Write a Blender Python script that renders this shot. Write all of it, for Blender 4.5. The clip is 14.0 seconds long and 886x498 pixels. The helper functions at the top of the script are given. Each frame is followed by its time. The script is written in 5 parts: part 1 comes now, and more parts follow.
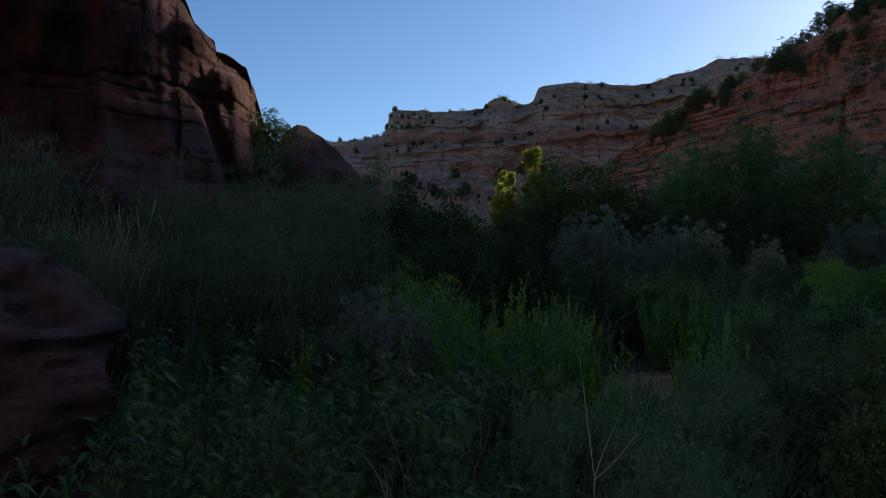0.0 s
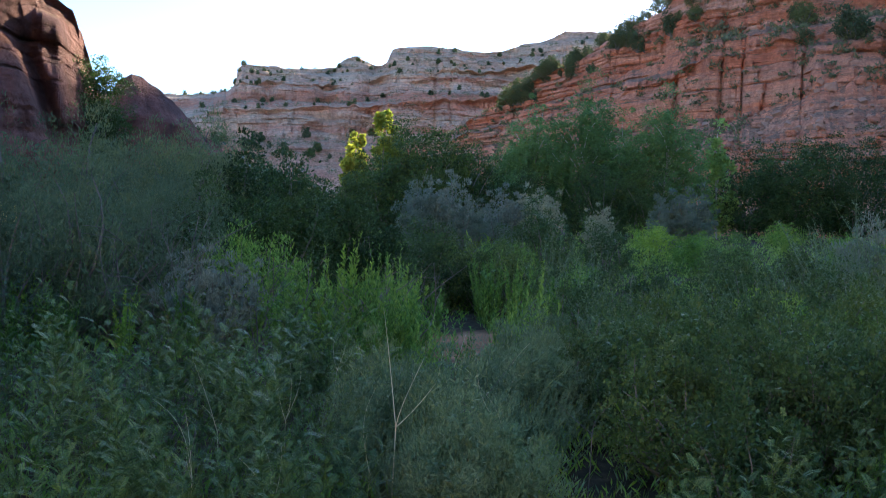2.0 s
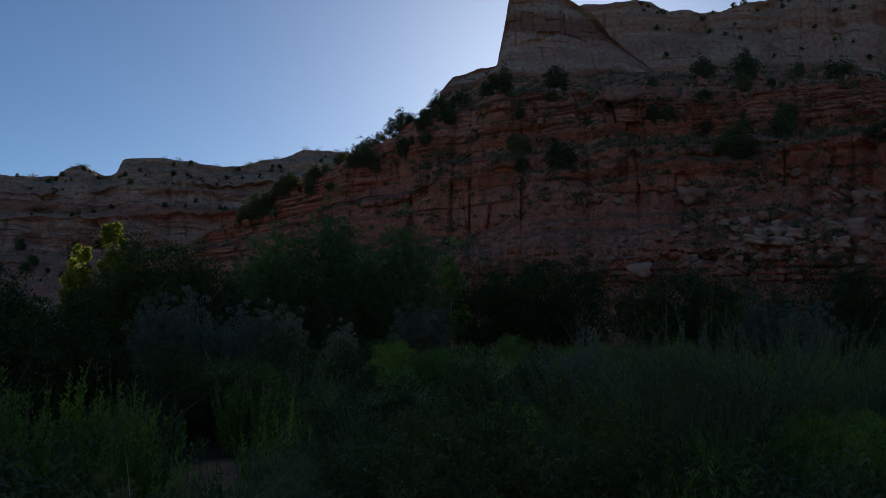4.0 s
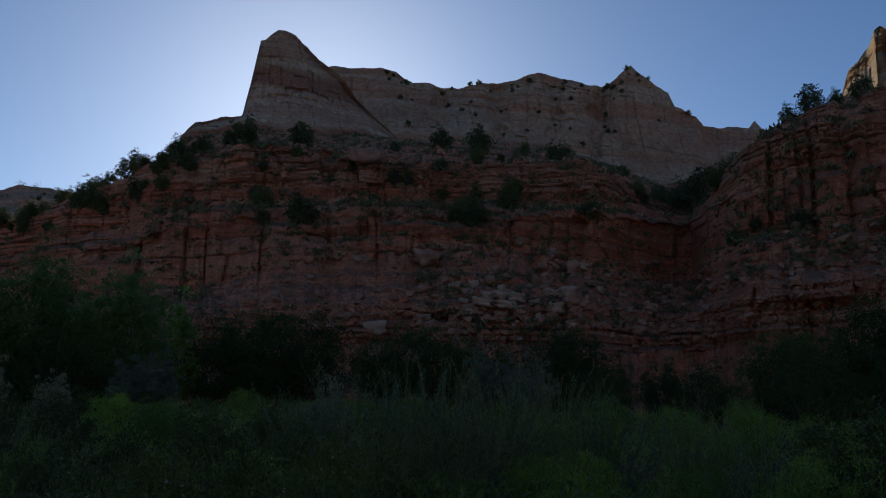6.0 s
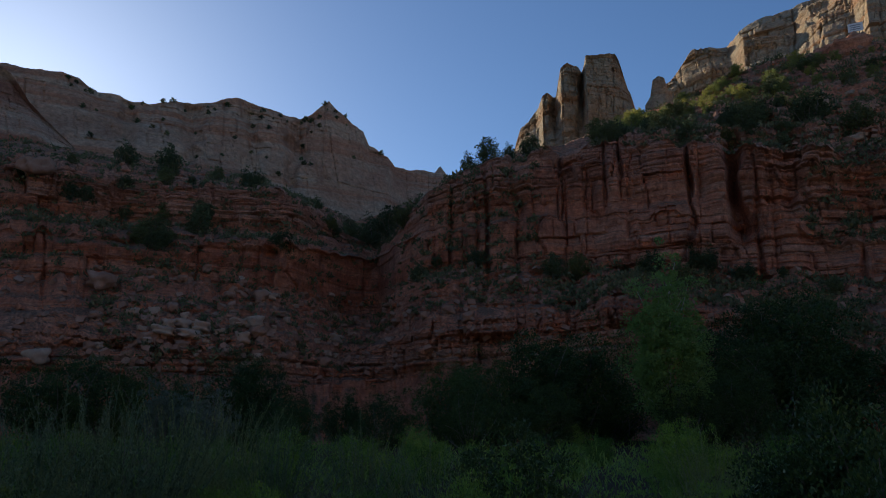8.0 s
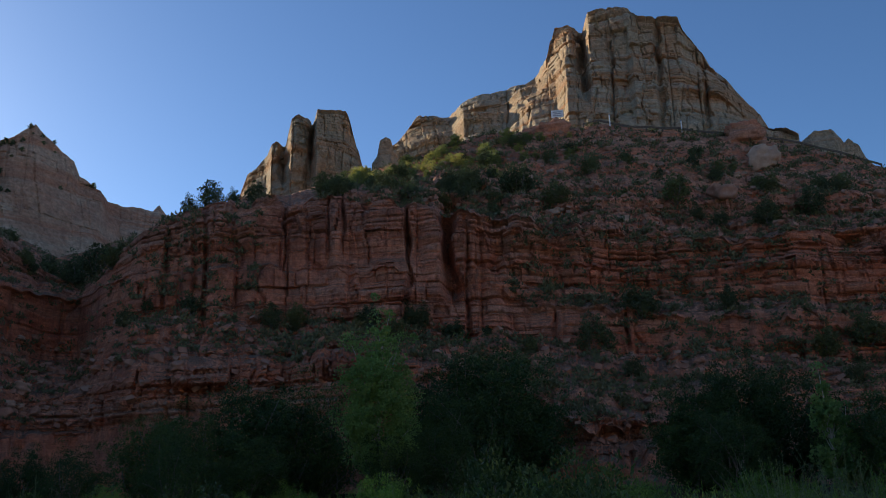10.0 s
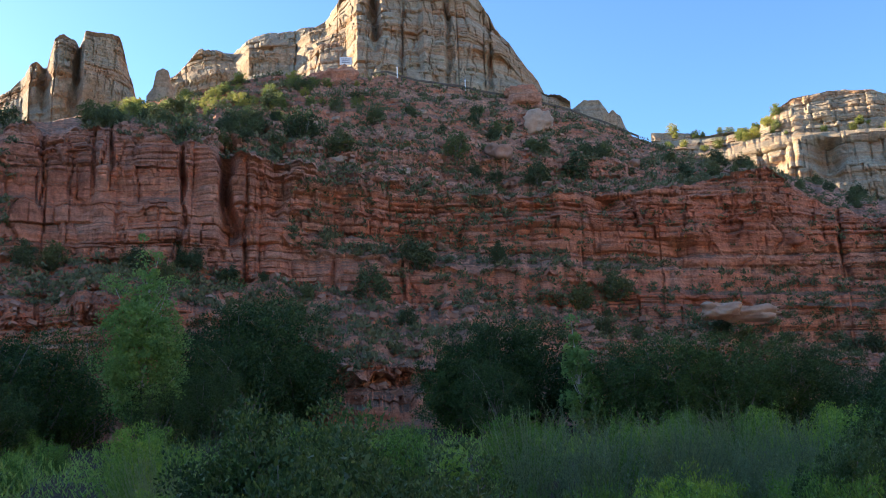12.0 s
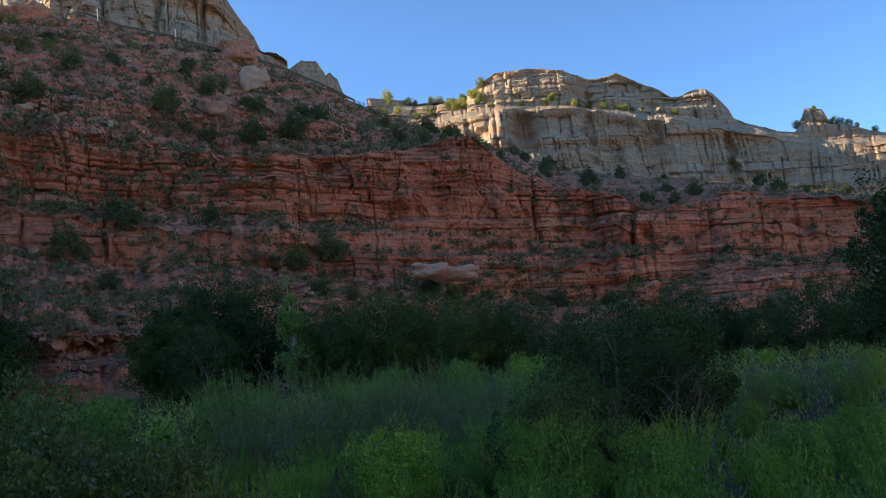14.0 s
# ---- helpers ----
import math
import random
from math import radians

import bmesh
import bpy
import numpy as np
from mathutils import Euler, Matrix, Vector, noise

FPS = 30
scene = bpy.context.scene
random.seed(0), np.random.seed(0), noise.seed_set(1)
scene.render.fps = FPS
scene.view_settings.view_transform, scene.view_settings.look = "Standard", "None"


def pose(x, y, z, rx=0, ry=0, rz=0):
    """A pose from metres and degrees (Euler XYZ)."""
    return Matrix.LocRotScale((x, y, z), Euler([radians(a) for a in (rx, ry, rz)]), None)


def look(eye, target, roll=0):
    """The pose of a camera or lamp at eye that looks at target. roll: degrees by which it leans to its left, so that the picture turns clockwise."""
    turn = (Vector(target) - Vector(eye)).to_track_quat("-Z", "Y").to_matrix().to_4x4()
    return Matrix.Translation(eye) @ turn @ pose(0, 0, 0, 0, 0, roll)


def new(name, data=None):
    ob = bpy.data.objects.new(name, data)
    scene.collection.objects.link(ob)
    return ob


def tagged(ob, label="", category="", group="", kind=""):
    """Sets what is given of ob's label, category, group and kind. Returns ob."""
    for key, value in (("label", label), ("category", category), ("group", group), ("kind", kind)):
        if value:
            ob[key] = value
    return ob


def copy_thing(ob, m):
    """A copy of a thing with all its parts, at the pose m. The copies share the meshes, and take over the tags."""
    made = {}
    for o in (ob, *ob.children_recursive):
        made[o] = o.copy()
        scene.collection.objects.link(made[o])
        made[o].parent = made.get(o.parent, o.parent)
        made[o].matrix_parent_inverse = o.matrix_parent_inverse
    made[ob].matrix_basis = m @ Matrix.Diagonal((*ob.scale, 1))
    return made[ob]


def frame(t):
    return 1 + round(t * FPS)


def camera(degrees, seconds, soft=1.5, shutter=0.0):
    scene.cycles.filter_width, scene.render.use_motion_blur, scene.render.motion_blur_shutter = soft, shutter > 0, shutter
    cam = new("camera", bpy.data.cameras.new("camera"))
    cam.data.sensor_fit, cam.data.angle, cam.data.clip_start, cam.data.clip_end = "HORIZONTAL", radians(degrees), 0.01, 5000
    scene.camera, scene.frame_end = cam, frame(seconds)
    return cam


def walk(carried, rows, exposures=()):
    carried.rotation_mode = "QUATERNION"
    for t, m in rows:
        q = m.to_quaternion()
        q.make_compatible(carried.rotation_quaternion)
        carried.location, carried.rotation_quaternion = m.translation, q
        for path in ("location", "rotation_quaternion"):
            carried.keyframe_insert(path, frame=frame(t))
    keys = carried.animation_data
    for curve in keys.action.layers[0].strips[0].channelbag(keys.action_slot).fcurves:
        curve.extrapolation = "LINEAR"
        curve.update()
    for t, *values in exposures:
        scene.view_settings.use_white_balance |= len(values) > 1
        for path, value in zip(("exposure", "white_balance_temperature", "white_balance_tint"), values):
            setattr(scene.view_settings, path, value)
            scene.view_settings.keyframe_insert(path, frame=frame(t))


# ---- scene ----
EYE = 1.55
cam = camera(55.9, 14.0, 1.0)
ROWS = [
    (0.0, -0.000, 0.000, 0.000, -0.00, 0.00, -0.00),
    (0.5, 0.061, -0.035, 0.001, -2.48, -1.11, -0.28),
    (1.0, 0.112, -0.072, -0.007, -4.20, -2.78, -0.81),
    (1.5, 0.173, -0.138, -0.022, -6.18, -3.49, -1.49),
    (2.0, 0.188, -0.154, -0.015, -10.19, -2.47, -1.33),
    (2.5, 0.138, -0.108, 0.016, -14.48, -1.01, -0.53),
    (3.0, 0.116, -0.092, 0.030, -18.07, 1.31, -0.44),
    (3.5, 0.103, -0.100, 0.041, -23.31, 3.71, -0.61),
    (4.0, 0.116, -0.104, 0.049, -27.81, 5.60, -0.20),
    (6.5, 0.117, 0.118, -0.111, -50.34, 10.31, -0.60),
    (7.0, 0.138, 0.094, -0.116, -55.03, 10.85, -0.21),
    (7.5, 0.174, 0.082, -0.112, -60.94, 11.29, 0.29),
    (8.0, 0.188, 0.054, -0.115, -66.96, 11.78, 0.44),
    (8.5, 0.183, 0.014, -0.110, -72.73, 12.72, 0.39),
    (11.0, -0.016, -0.286, -0.004, -93.24, 13.82, 1.77),
    (11.5, 0.005, -0.306, -0.012, -96.96, 12.29, 1.51),
    (12.0, 0.006, -0.309, -0.008, -101.17, 10.82, 2.19),
    (12.5, 0.017, -0.310, -0.005, -105.83, 10.05, 3.22),
    (13.0, 0.002, -0.307, -0.008, -110.36, 9.61, 3.76),
    (13.5, -0.005, -0.312, -0.014, -115.42, 8.74, 4.32),
    (14.0, -0.012, -0.316, -0.021, -120.33, 7.03, 4.79),
]
EXPOSURES = [(0.0, -0.14), (0.7, -0.12), (1.0, 0.48), (1.3, 1.85), (1.6, 2.62), (2.0, 2.25), (2.4, 2.1), (2.8, 1.5), (3.2, 0.6), (3.6, -0.35), (4.2, -0.8), (6.3, -0.6), (8.7, -0.15), (10.8, 0.65), (11.5, 1.3), (12.0, 1.66), (12.5, 1.75), (13.0, 1.42), (13.5, 1.07), (14.0, 1.15)]
walk(cam, [(t, pose(x, y, EYE + z, 90 + pitch, roll, yaw)) for t, x, y, z, yaw, pitch, roll in ROWS], [(t, e, 6550, 6) for t, e in EXPOSURES])

# ---- sky and sun: low sun behind the ridge ----
SUN_AZ, SUN_EL = 36.5, 18.6
world = bpy.data.worlds.new("world")
scene.world = world
world.use_nodes = True
sky = world.node_tree.nodes.new("ShaderNodeTexSky")
sky.sky_type, sky.sun_disc = "NISHITA", False
sky.sun_elevation, sky.sun_rotation = radians(SUN_EL), radians(SUN_AZ)
sky.altitude, sky.air_density, sky.dust_density, sky.ozone_density = 1700, 0.92, 1.5, 5.4
back = world.node_tree.nodes["Background"]
back.inputs["Strength"].default_value = 0.14
world.node_tree.links.new(sky.outputs[0], back.inputs["Color"])
sun = new("sun", bpy.data.lights.new("sun", "SUN"))
sun.data.energy, sun.data.angle, sun.data.color = 5.0, radians(0.5), (1.0, 0.86, 0.66)
sun.matrix_world = look((0, 0, 0), (-math.sin(radians(SUN_AZ)) * math.cos(radians(SUN_EL)), -math.cos(radians(SUN_AZ)) * math.cos(radians(SUN_EL)), -math.sin(radians(SUN_EL))))


# ---- numeric noise ----
def hsh(i, j=0, k=0):
    """Hash of whole numbers to 0..1."""
    n = (np.asarray(i).astype(np.int64) * 73856093) ^ (np.asarray(j).astype(np.int64) * 19349663) ^ (np.asarray(k).astype(np.int64) * 83492791)
    n = (n ^ (n >> 13)) * 1274126177 & 0x7FFFFFFF
    n = ((n ^ (n >> 15)) * 668265263) & 0x7FFFFFFF
    return ((n ^ (n >> 14)) & 0xFFFFF) / 1048575.0


def vnoise(x, y, z):
    """Smooth value noise, -1..1."""
    x, y, z = np.broadcast_arrays(x, y, z)
    i, j, k = np.floor(x), np.floor(y), np.floor(z)
    u, v, w = x - i, y - j, z - k
    u, v, w = (a * a * (3 - 2 * a) for a in (u, v, w))
    r = 0
    for a in (0, 1):
        for b in (0, 1):
            for c in (0, 1):
                r = r + hsh(i + a, j + b, k + c) * (u if a else 1 - u) * (v if b else 1 - v) * (w if c else 1 - w)
    return r * 2 - 1


def fbm(x, y, z, octaves=3):
    r, g = 0, 1.0
    for o in range(octaves):
        r = r + g * vnoise(x * 2 ** o + 17 * o, y * 2 ** o + 31 * o, z * 2 ** o + 7 * o)
        g *= 0.5
    return r


def smooth(a, lo, hi):
    t = np.clip((a - lo) / (hi - lo), 0, 1)
    return t * t * (3 - 2 * t)


def at(az, el, d):
    """World place d metres off (level) towards the azimuth, at that elevation from the eye."""
    return Vector((d * math.sin(radians(az)), d * math.cos(radians(az)), EYE + d * math.tan(radians(el))))


# ---- node materials ----
class Nodes:
    def __init__(self, name):
        self.mat = bpy.data.materials.new(name)
        self.mat.use_nodes = True
        self.t = self.mat.node_tree
        self.bsdf = self.t.nodes["Principled BSDF"]
        self.out = self.t.nodes["Material Output"]

    def link(self, a, b):
        self.t.links.new(a, b)

    def node(self, kind, **inputs):
        n = self.t.nodes.new(kind)
        for key, value in inputs.items():
            self.put(n.inputs[key.replace("_", " ")], value)
        return n

    def put(self, socket, value):
        if isinstance(value, bpy.types.NodeSocket):
            self.link(value, socket)
        else:
            socket.default_value = value

    def math(self, op, a, b=0.5, clamp=False):
        n = self.t.nodes.new("ShaderNodeMath")
        n.operation, n.use_clamp = op, clamp
        self.put(n.inputs[0], a)
        self.put(n.inputs[1], b)
        return n.outputs[0]

    def mix(self, f, a, b, mode="MIX"):
        n = self.t.nodes.new("ShaderNodeMix")
        n.data_type, n.blend_type = "RGBA", mode
        self.put(n.inputs[0], f)
        self.put(n.inputs[6], (*a, 1) if isinstance(a, tuple) else a)
        self.put(n.inputs[7], (*b, 1) if isinstance(b, tuple) else b)
        return n.outputs[2]

    def ramp(self, f, stops):
        n = self.t.nodes.new("ShaderNodeValToRGB")
        while len(n.color_ramp.elements) < len(stops):
            n.color_ramp.elements.new(0.5)
        for e, (p, c) in zip(n.color_ramp.elements, stops):
            e.position, e.color = p, (*c, 1) if isinstance(c, tuple) else (c, c, c, 1)
        self.put(n.inputs[0], f)
        return n.outputs[0]

    def position(self, scale=(1, 1, 1)):
        g = self.t.nodes.new("ShaderNodeNewGeometry")
        m = self.t.nodes.new("ShaderNodeMapping")
        m.inputs["Scale"].default_value = scale
        self.link(g.outputs["Position"], m.inputs["Vector"])
        return m.outputs[0]

    def noise(self, scale, detail=4.0, rough=0.6, vec=None, dist=0.0):
        n = self.node("ShaderNodeTexNoise", Scale=scale, Detail=detail, Roughness=rough, Distortion=dist)
        self.link(vec if vec is not None else self.position(), n.inputs["Vector"])
        return n.outputs[0]

    def bump(self, height, strength=0.5, distance=0.1, normal=None):
        n = self.node("ShaderNodeBump", Height=height, Strength=strength, Distance=distance)
        if normal is not None:
            self.link(normal, n.inputs["Normal"])
        return n.outputs[0]

    def finish(self, colour, rough=0.9, normal=None, spec=0.25):
        self.put(self.bsdf.inputs["Base Color"], (*colour, 1) if isinstance(colour, tuple) else colour)
        self.put(self.bsdf.inputs["Roughness"], rough)
        self.bsdf.inputs["Specular IOR Level"].default_value = spec
        if normal is not None:
            self.link(normal, self.bsdf.inputs["Normal"])
        return self.mat


def rock(name, bands, soil, stain, unit=1.0, soil_from=0.62, streak=0.55, levels=(), strata=0.75):
    """Layered sandstone: colour bands by level, bleached and varnished blotches, dark streaks down the faces, dust on what lies flat."""
    n = Nodes(name)
    lay = n.noise(1.0, 4, 0.6, n.position((0.010 / unit, 0.010 / unit, 0.33 / unit)))
    thin = n.noise(1.0, 3, 0.6, n.position((0.03 / unit, 0.03 / unit, 2.4 / unit)))
    band = n.math("ADD", n.math("MULTIPLY", lay, 1 - 0.4 * strata), n.math("MULTIPLY", thin, 0.4 * strata))
    col = n.ramp(band, [(0.30, bands[0]), (0.43, bands[1]), (0.52, bands[2]), (0.60, bands[3]), (0.70, bands[1])])
    blot = n.noise(0.16 / unit, 6, 0.65)
    col = n.mix(n.ramp(blot, [(0.45, 0.0), (0.70, 0.75)]), col, bands[3])
    for z0, z1, c, f in levels:
        wob = n.math("ADD", n.node("ShaderNodeSeparateXYZ", Vector=n.position()).outputs[2], n.math("MULTIPLY", n.math("SUBTRACT", n.noise(0.12 / unit, 4, 0.6), 0.5), 4.0 * unit))
        m = n.node("ShaderNodeMapRange", Value=wob, From_Min=z0 - 0.6 * unit, From_Max=z0 + 0.6 * unit)
        m2 = n.node("ShaderNodeMapRange", Value=wob, From_Min=z1 - 0.6 * unit, From_Max=z1 + 0.6 * unit)
        col = n.mix(n.math("MULTIPLY", n.math("SUBTRACT", m.outputs[0], m2.outputs[0]), f), col, c)
    varnish = n.noise(1.0, 6, 0.7, n.position((0.10 / unit, 0.10 / unit, 0.16 / unit)))
    col = n.mix(n.ramp(varnish, [(0.50, 0.0), (0.66, 0.8 * streak)]), col, stain)
    grain = n.noise(2.0 / unit, 8, 0.75)
    col = n.mix(0.85, col, n.ramp(grain, [(0.28, 0.42), (0.52, 1.0), (0.74, 1.5)]), "MULTIPLY")
    var = n.noise(1.0, 5, 0.7, n.position((0.50 / unit, 0.50 / unit, 0.035 / unit)), 0.3)
    col = n.mix(n.ramp(var, [(0.53, 0.0), (0.68, streak)]), col, stain)
    fine = n.noise(1.0, 4, 0.7, n.position((0.14 / unit, 0.14 / unit, 4.2 / unit)), 0.15)
    col = n.mix(strata, col, n.ramp(fine, [(0.36, 0.5), (0.50, 1.0), (0.66, 1.2)]), "MULTIPLY")
    geo = n.t.nodes.new("ShaderNodeNewGeometry")
    sep = n.node("ShaderNodeSeparateXYZ", Vector=geo.outputs["Normal"])
    flat = n.math("ADD", sep.outputs[2], n.math("MULTIPLY", n.math("SUBTRACT", n.noise(0.9 / unit, 5, 0.7), 0.5), 0.9))
    peb = n.ramp(n.noise(3.5 / unit, 5, 0.75), [(0.35, tuple(0.45 * c for c in soil)), (0.52, soil), (0.70, tuple(min(1.0, 1.7 * c) for c in soil))])
    col = n.mix(n.ramp(flat, [(soil_from - 0.08, 0.0), (soil_from + 0.12, 0.9)]), col, peb)
    crack = n.node("ShaderNodeTexVoronoi", Scale=0.55 / unit)
    crack.feature = "DISTANCE_TO_EDGE"
    n.link(n.position((1, 1, 1.7)), crack.inputs["Vector"])
    line = n.ramp(crack.outputs[0], [(0.0, 0.0), (0.05, 1.0)])
    h = n.math("ADD", n.math("MULTIPLY", n.noise(2.2 / unit, 8, 0.75), 0.8), n.math("MULTIPLY", fine, 0.35))
    h = n.math("ADD", h, n.math("MULTIPLY", line, 0.12))
    return n.finish(col, 0.92, n.bump(h, 0.9, 0.45 * unit), 0.15)


def leafy(name, dark, light, tip, translucent=0.35, rough=0.55, scale=1.0):
    """Foliage: every leaf a shade of its own, patches of growth, some light through the blade."""
    n = Nodes(name)
    geo = n.t.nodes.new("ShaderNodeNewGeometry")
    info = n.t.nodes.new("ShaderNodeObjectInfo")
    dark, light, tip = ((c[0] * 1.11, c[1] * 1.09, c[2] * 1.02) for c in (dark, light, tip))
    col = n.mix(geo.outputs["Random Per Island"], dark, light)
    patch = n.noise(0.9 * scale, 4, 0.6)
    col = n.mix(n.ramp(patch, [(0.45, 0.0), (0.72, 0.7)]), col, tip)
    col = n.mix(1.0, col, n.ramp(info.outputs["Random"], [(0.0, (0.62, 0.70, 0.66)), (0.5, (0.96, 0.98, 1.0)), (1.0, (1.4, 1.25, 1.0))]), "MULTIPLY")
    n.finish(col, rough, None, 0.3)
    tr = n.node("ShaderNodeBsdfTranslucent")
    n.link(col, tr.inputs["Color"])
    mx = n.node("ShaderNodeMixShader", Fac=translucent)
    n.link(n.bsdf.outputs[0], mx.inputs[1])
    n.link(tr.outputs[0], mx.inputs[2])
    n.link(mx.outputs[0], n.out.inputs["Surface"])
    return n.mat


def plain(name, a, b, scale=6.0, rough=0.85, bump=0.3, spec=0.2, metal=0.0):
    n = Nodes(name)
    f = n.noise(scale, 6, 0.65)
    n.bsdf.inputs["Metallic"].default_value = metal
    return n.finish(n.mix(n.ramp(f, [(0.35, 0.0), (0.65, 1.0)]), a, b), rough, n.bump(f, bump, 0.02), spec)


RED = rock("red_sandstone", [(0.46, 0.150, 0.076), (0.58, 0.202, 0.106), (0.63, 0.242, 0.130), (0.62, 0.315, 0.195)], (0.235, 0.142, 0.092), (0.21, 0.083, 0.058), 1.0, 0.76, 0.5, [(26.5, 34, (0.58, 0.36, 0.255), 0.32)], 0.4)
CREAM = rock("cream_sandstone", [(0.40, 0.28, 0.17), (0.47, 0.34, 0.21), (0.50, 0.395, 0.27), (0.50, 0.27, 0.135)], (0.36, 0.26, 0.16), (0.30, 0.19, 0.115), 1.3, 0.86, 0.26, (), 0.2)
RIDGE = rock("pinkish_sandstone", [(0.52, 0.30, 0.185), (0.57, 0.36, 0.235), (0.60, 0.42, 0.285), (0.54, 0.25, 0.14)], (0.40, 0.26, 0.17), (0.33, 0.17, 0.105), 2.0, 0.86, 0.65, (), 0.05)
PEAK = rock("banded_peak_sandstone", [(0.56, 0.34, 0.22), (0.61, 0.41, 0.27), (0.64, 0.45, 0.31), (0.56, 0.30, 0.19)], (0.42, 0.27, 0.17), (0.32, 0.18, 0.11), 1.4, 0.86, 0.3, [(39, 44.5, (0.42, 0.14, 0.075), 0.9), (54.0, 59.0, (0.36, 0.14, 0.08), 0.85)], 0.12)
MESA = rock("banded_mesa_sandstone", [(0.62, 0.28, 0.175), (0.65, 0.35, 0.23), (0.67, 0.42, 0.285), (0.60, 0.25, 0.16)], (0.42, 0.28, 0.185), (0.27, 0.135, 0.09), 2.4, 0.9, 0.4, [(12, 30, (0.50, 0.20, 0.12), 0.6), (35, 39, (0.60, 0.38, 0.25), 0.75), (43, 50, (0.50, 0.18, 0.105), 0.75), (57, 90, (0.50, 0.33, 0.20), 0.4)], 0.3)
PURPLE = rock("brown_varnished_sandstone", [(0.225, 0.086, 0.070), (0.26, 0.104, 0.081), (0.285, 0.122, 0.095), (0.31, 0.148, 0.115)], (0.24, 0.13, 0.095), (0.10, 0.05, 0.047), 0.9, 0.8, 0.8, (), 0.25)
DEBRIS = plain("talus_rock", (0.30, 0.145, 0.09), (0.42, 0.25, 0.17), 0.8, 0.95, 0.5, 0.1)
PALE_ROCK = plain("pale_fallen_rock", (0.40, 0.25, 0.165), (0.52, 0.37, 0.26), 1.2, 0.95, 0.5, 0.1)
BARK = plain("grey_bark", (0.13, 0.11, 0.09), (0.26, 0.23, 0.19), 9, 0.9, 0.6)
PALE_BARK = plain("pale_bark", (0.36, 0.33, 0.27), (0.52, 0.49, 0.41), 9, 0.85, 0.4)
DRY = plain("dry_straw_stem", (0.50, 0.46, 0.27), (0.62, 0.57, 0.37), 20, 0.8, 0.2)
TWIG = plain("dead_grey_twig", (0.13, 0.11, 0.095), (0.24, 0.205, 0.175), 20, 0.9, 0.3)
WOOD = plain("weathered_rail", (0.10, 0.075, 0.055), (0.17, 0.13, 0.10), 4, 0.9, 0.3)
WHITE = plain("white_painted_metal", (0.72, 0.72, 0.70), (0.80, 0.80, 0.78), 2, 0.5, 0.05, 0.4)
SIGN_MARK = plain("dull_sign_print", (0.25, 0.26, 0.27), (0.33, 0.33, 0.34), 3, 0.6, 0.05)
L_STALK = leafy("bright_green_leaf", (0.070, 0.160, 0.028), (0.220, 0.370, 0.075), (0.270, 0.410, 0.080), 0.4, 0.45)
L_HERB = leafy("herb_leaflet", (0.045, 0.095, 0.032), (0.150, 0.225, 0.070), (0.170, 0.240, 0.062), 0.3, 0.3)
L_SAGE = leafy("silver_sage_leaf", (0.085, 0.140, 0.068), (0.225, 0.300, 0.160), (0.165, 0.245, 0.100), 0.25, 0.5)
L_LOW = leafy("mid_green_small_leaf", (0.034, 0.074, 0.024), (0.105, 0.165, 0.052), (0.115, 0.175, 0.046), 0.3, 0.38)
L_PURPLE = leafy("grey_sagebrush_leaf", (0.150, 0.188, 0.146), (0.250, 0.295, 0.228), (0.200, 0.240, 0.172), 0.2, 0.75)
L_WILLOW = leafy("grey_green_willow_leaf", (0.095, 0.140, 0.075), (0.160, 0.215, 0.115), (0.150, 0.205, 0.092), 0.3, 0.6)
L_DARK = leafy("dark_broad_leaf", (0.024, 0.056, 0.016), (0.070, 0.122, 0.032), (0.080, 0.132, 0.028), 0.25, 0.5)
L_POPLAR = leafy("cottonwood_leaf", (0.125, 0.225, 0.075), (0.205, 0.335, 0.110), (0.215, 0.335, 0.095), 0.45, 0.55)
# Yellowed and lightened: sunlight on the high slopes is part of this colour.
L_SUNNY = leafy("sun_tinted_leaf", (0.200, 0.215, 0.065), (0.310, 0.315, 0.095), (0.290, 0.300, 0.080), 0.45, 0.6)
# The low sun's yellow is painted into these leaves.
L_LIT = leafy("low_sun_yellow_leaf", (0.215, 0.265, 0.040), (0.347, 0.366, 0.055), (0.397, 0.382, 0.060), 0.5, 0.5)
L_JUNIPER = leafy("juniper_needle", (0.058, 0.078, 0.034), (0.110, 0.135, 0.056), (0.112, 0.130, 0.048), 0.15, 0.75, 0.5)
L_SCRUB = leafy("slope_scrub_leaf", (0.16, 0.145, 0.075), (0.27, 0.24, 0.125), (0.21, 0.20, 0.09), 0.2, 0.8, 0.3)
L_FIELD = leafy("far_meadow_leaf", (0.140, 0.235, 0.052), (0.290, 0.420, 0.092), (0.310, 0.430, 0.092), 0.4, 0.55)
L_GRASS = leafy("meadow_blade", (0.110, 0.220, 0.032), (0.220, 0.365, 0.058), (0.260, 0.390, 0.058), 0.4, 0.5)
L_DRYGRASS = leafy("pale_reed_blade", (0.330, 0.293, 0.129), (0.562, 0.455, 0.208), (0.397, 0.338, 0.139), 0.3, 0.7)


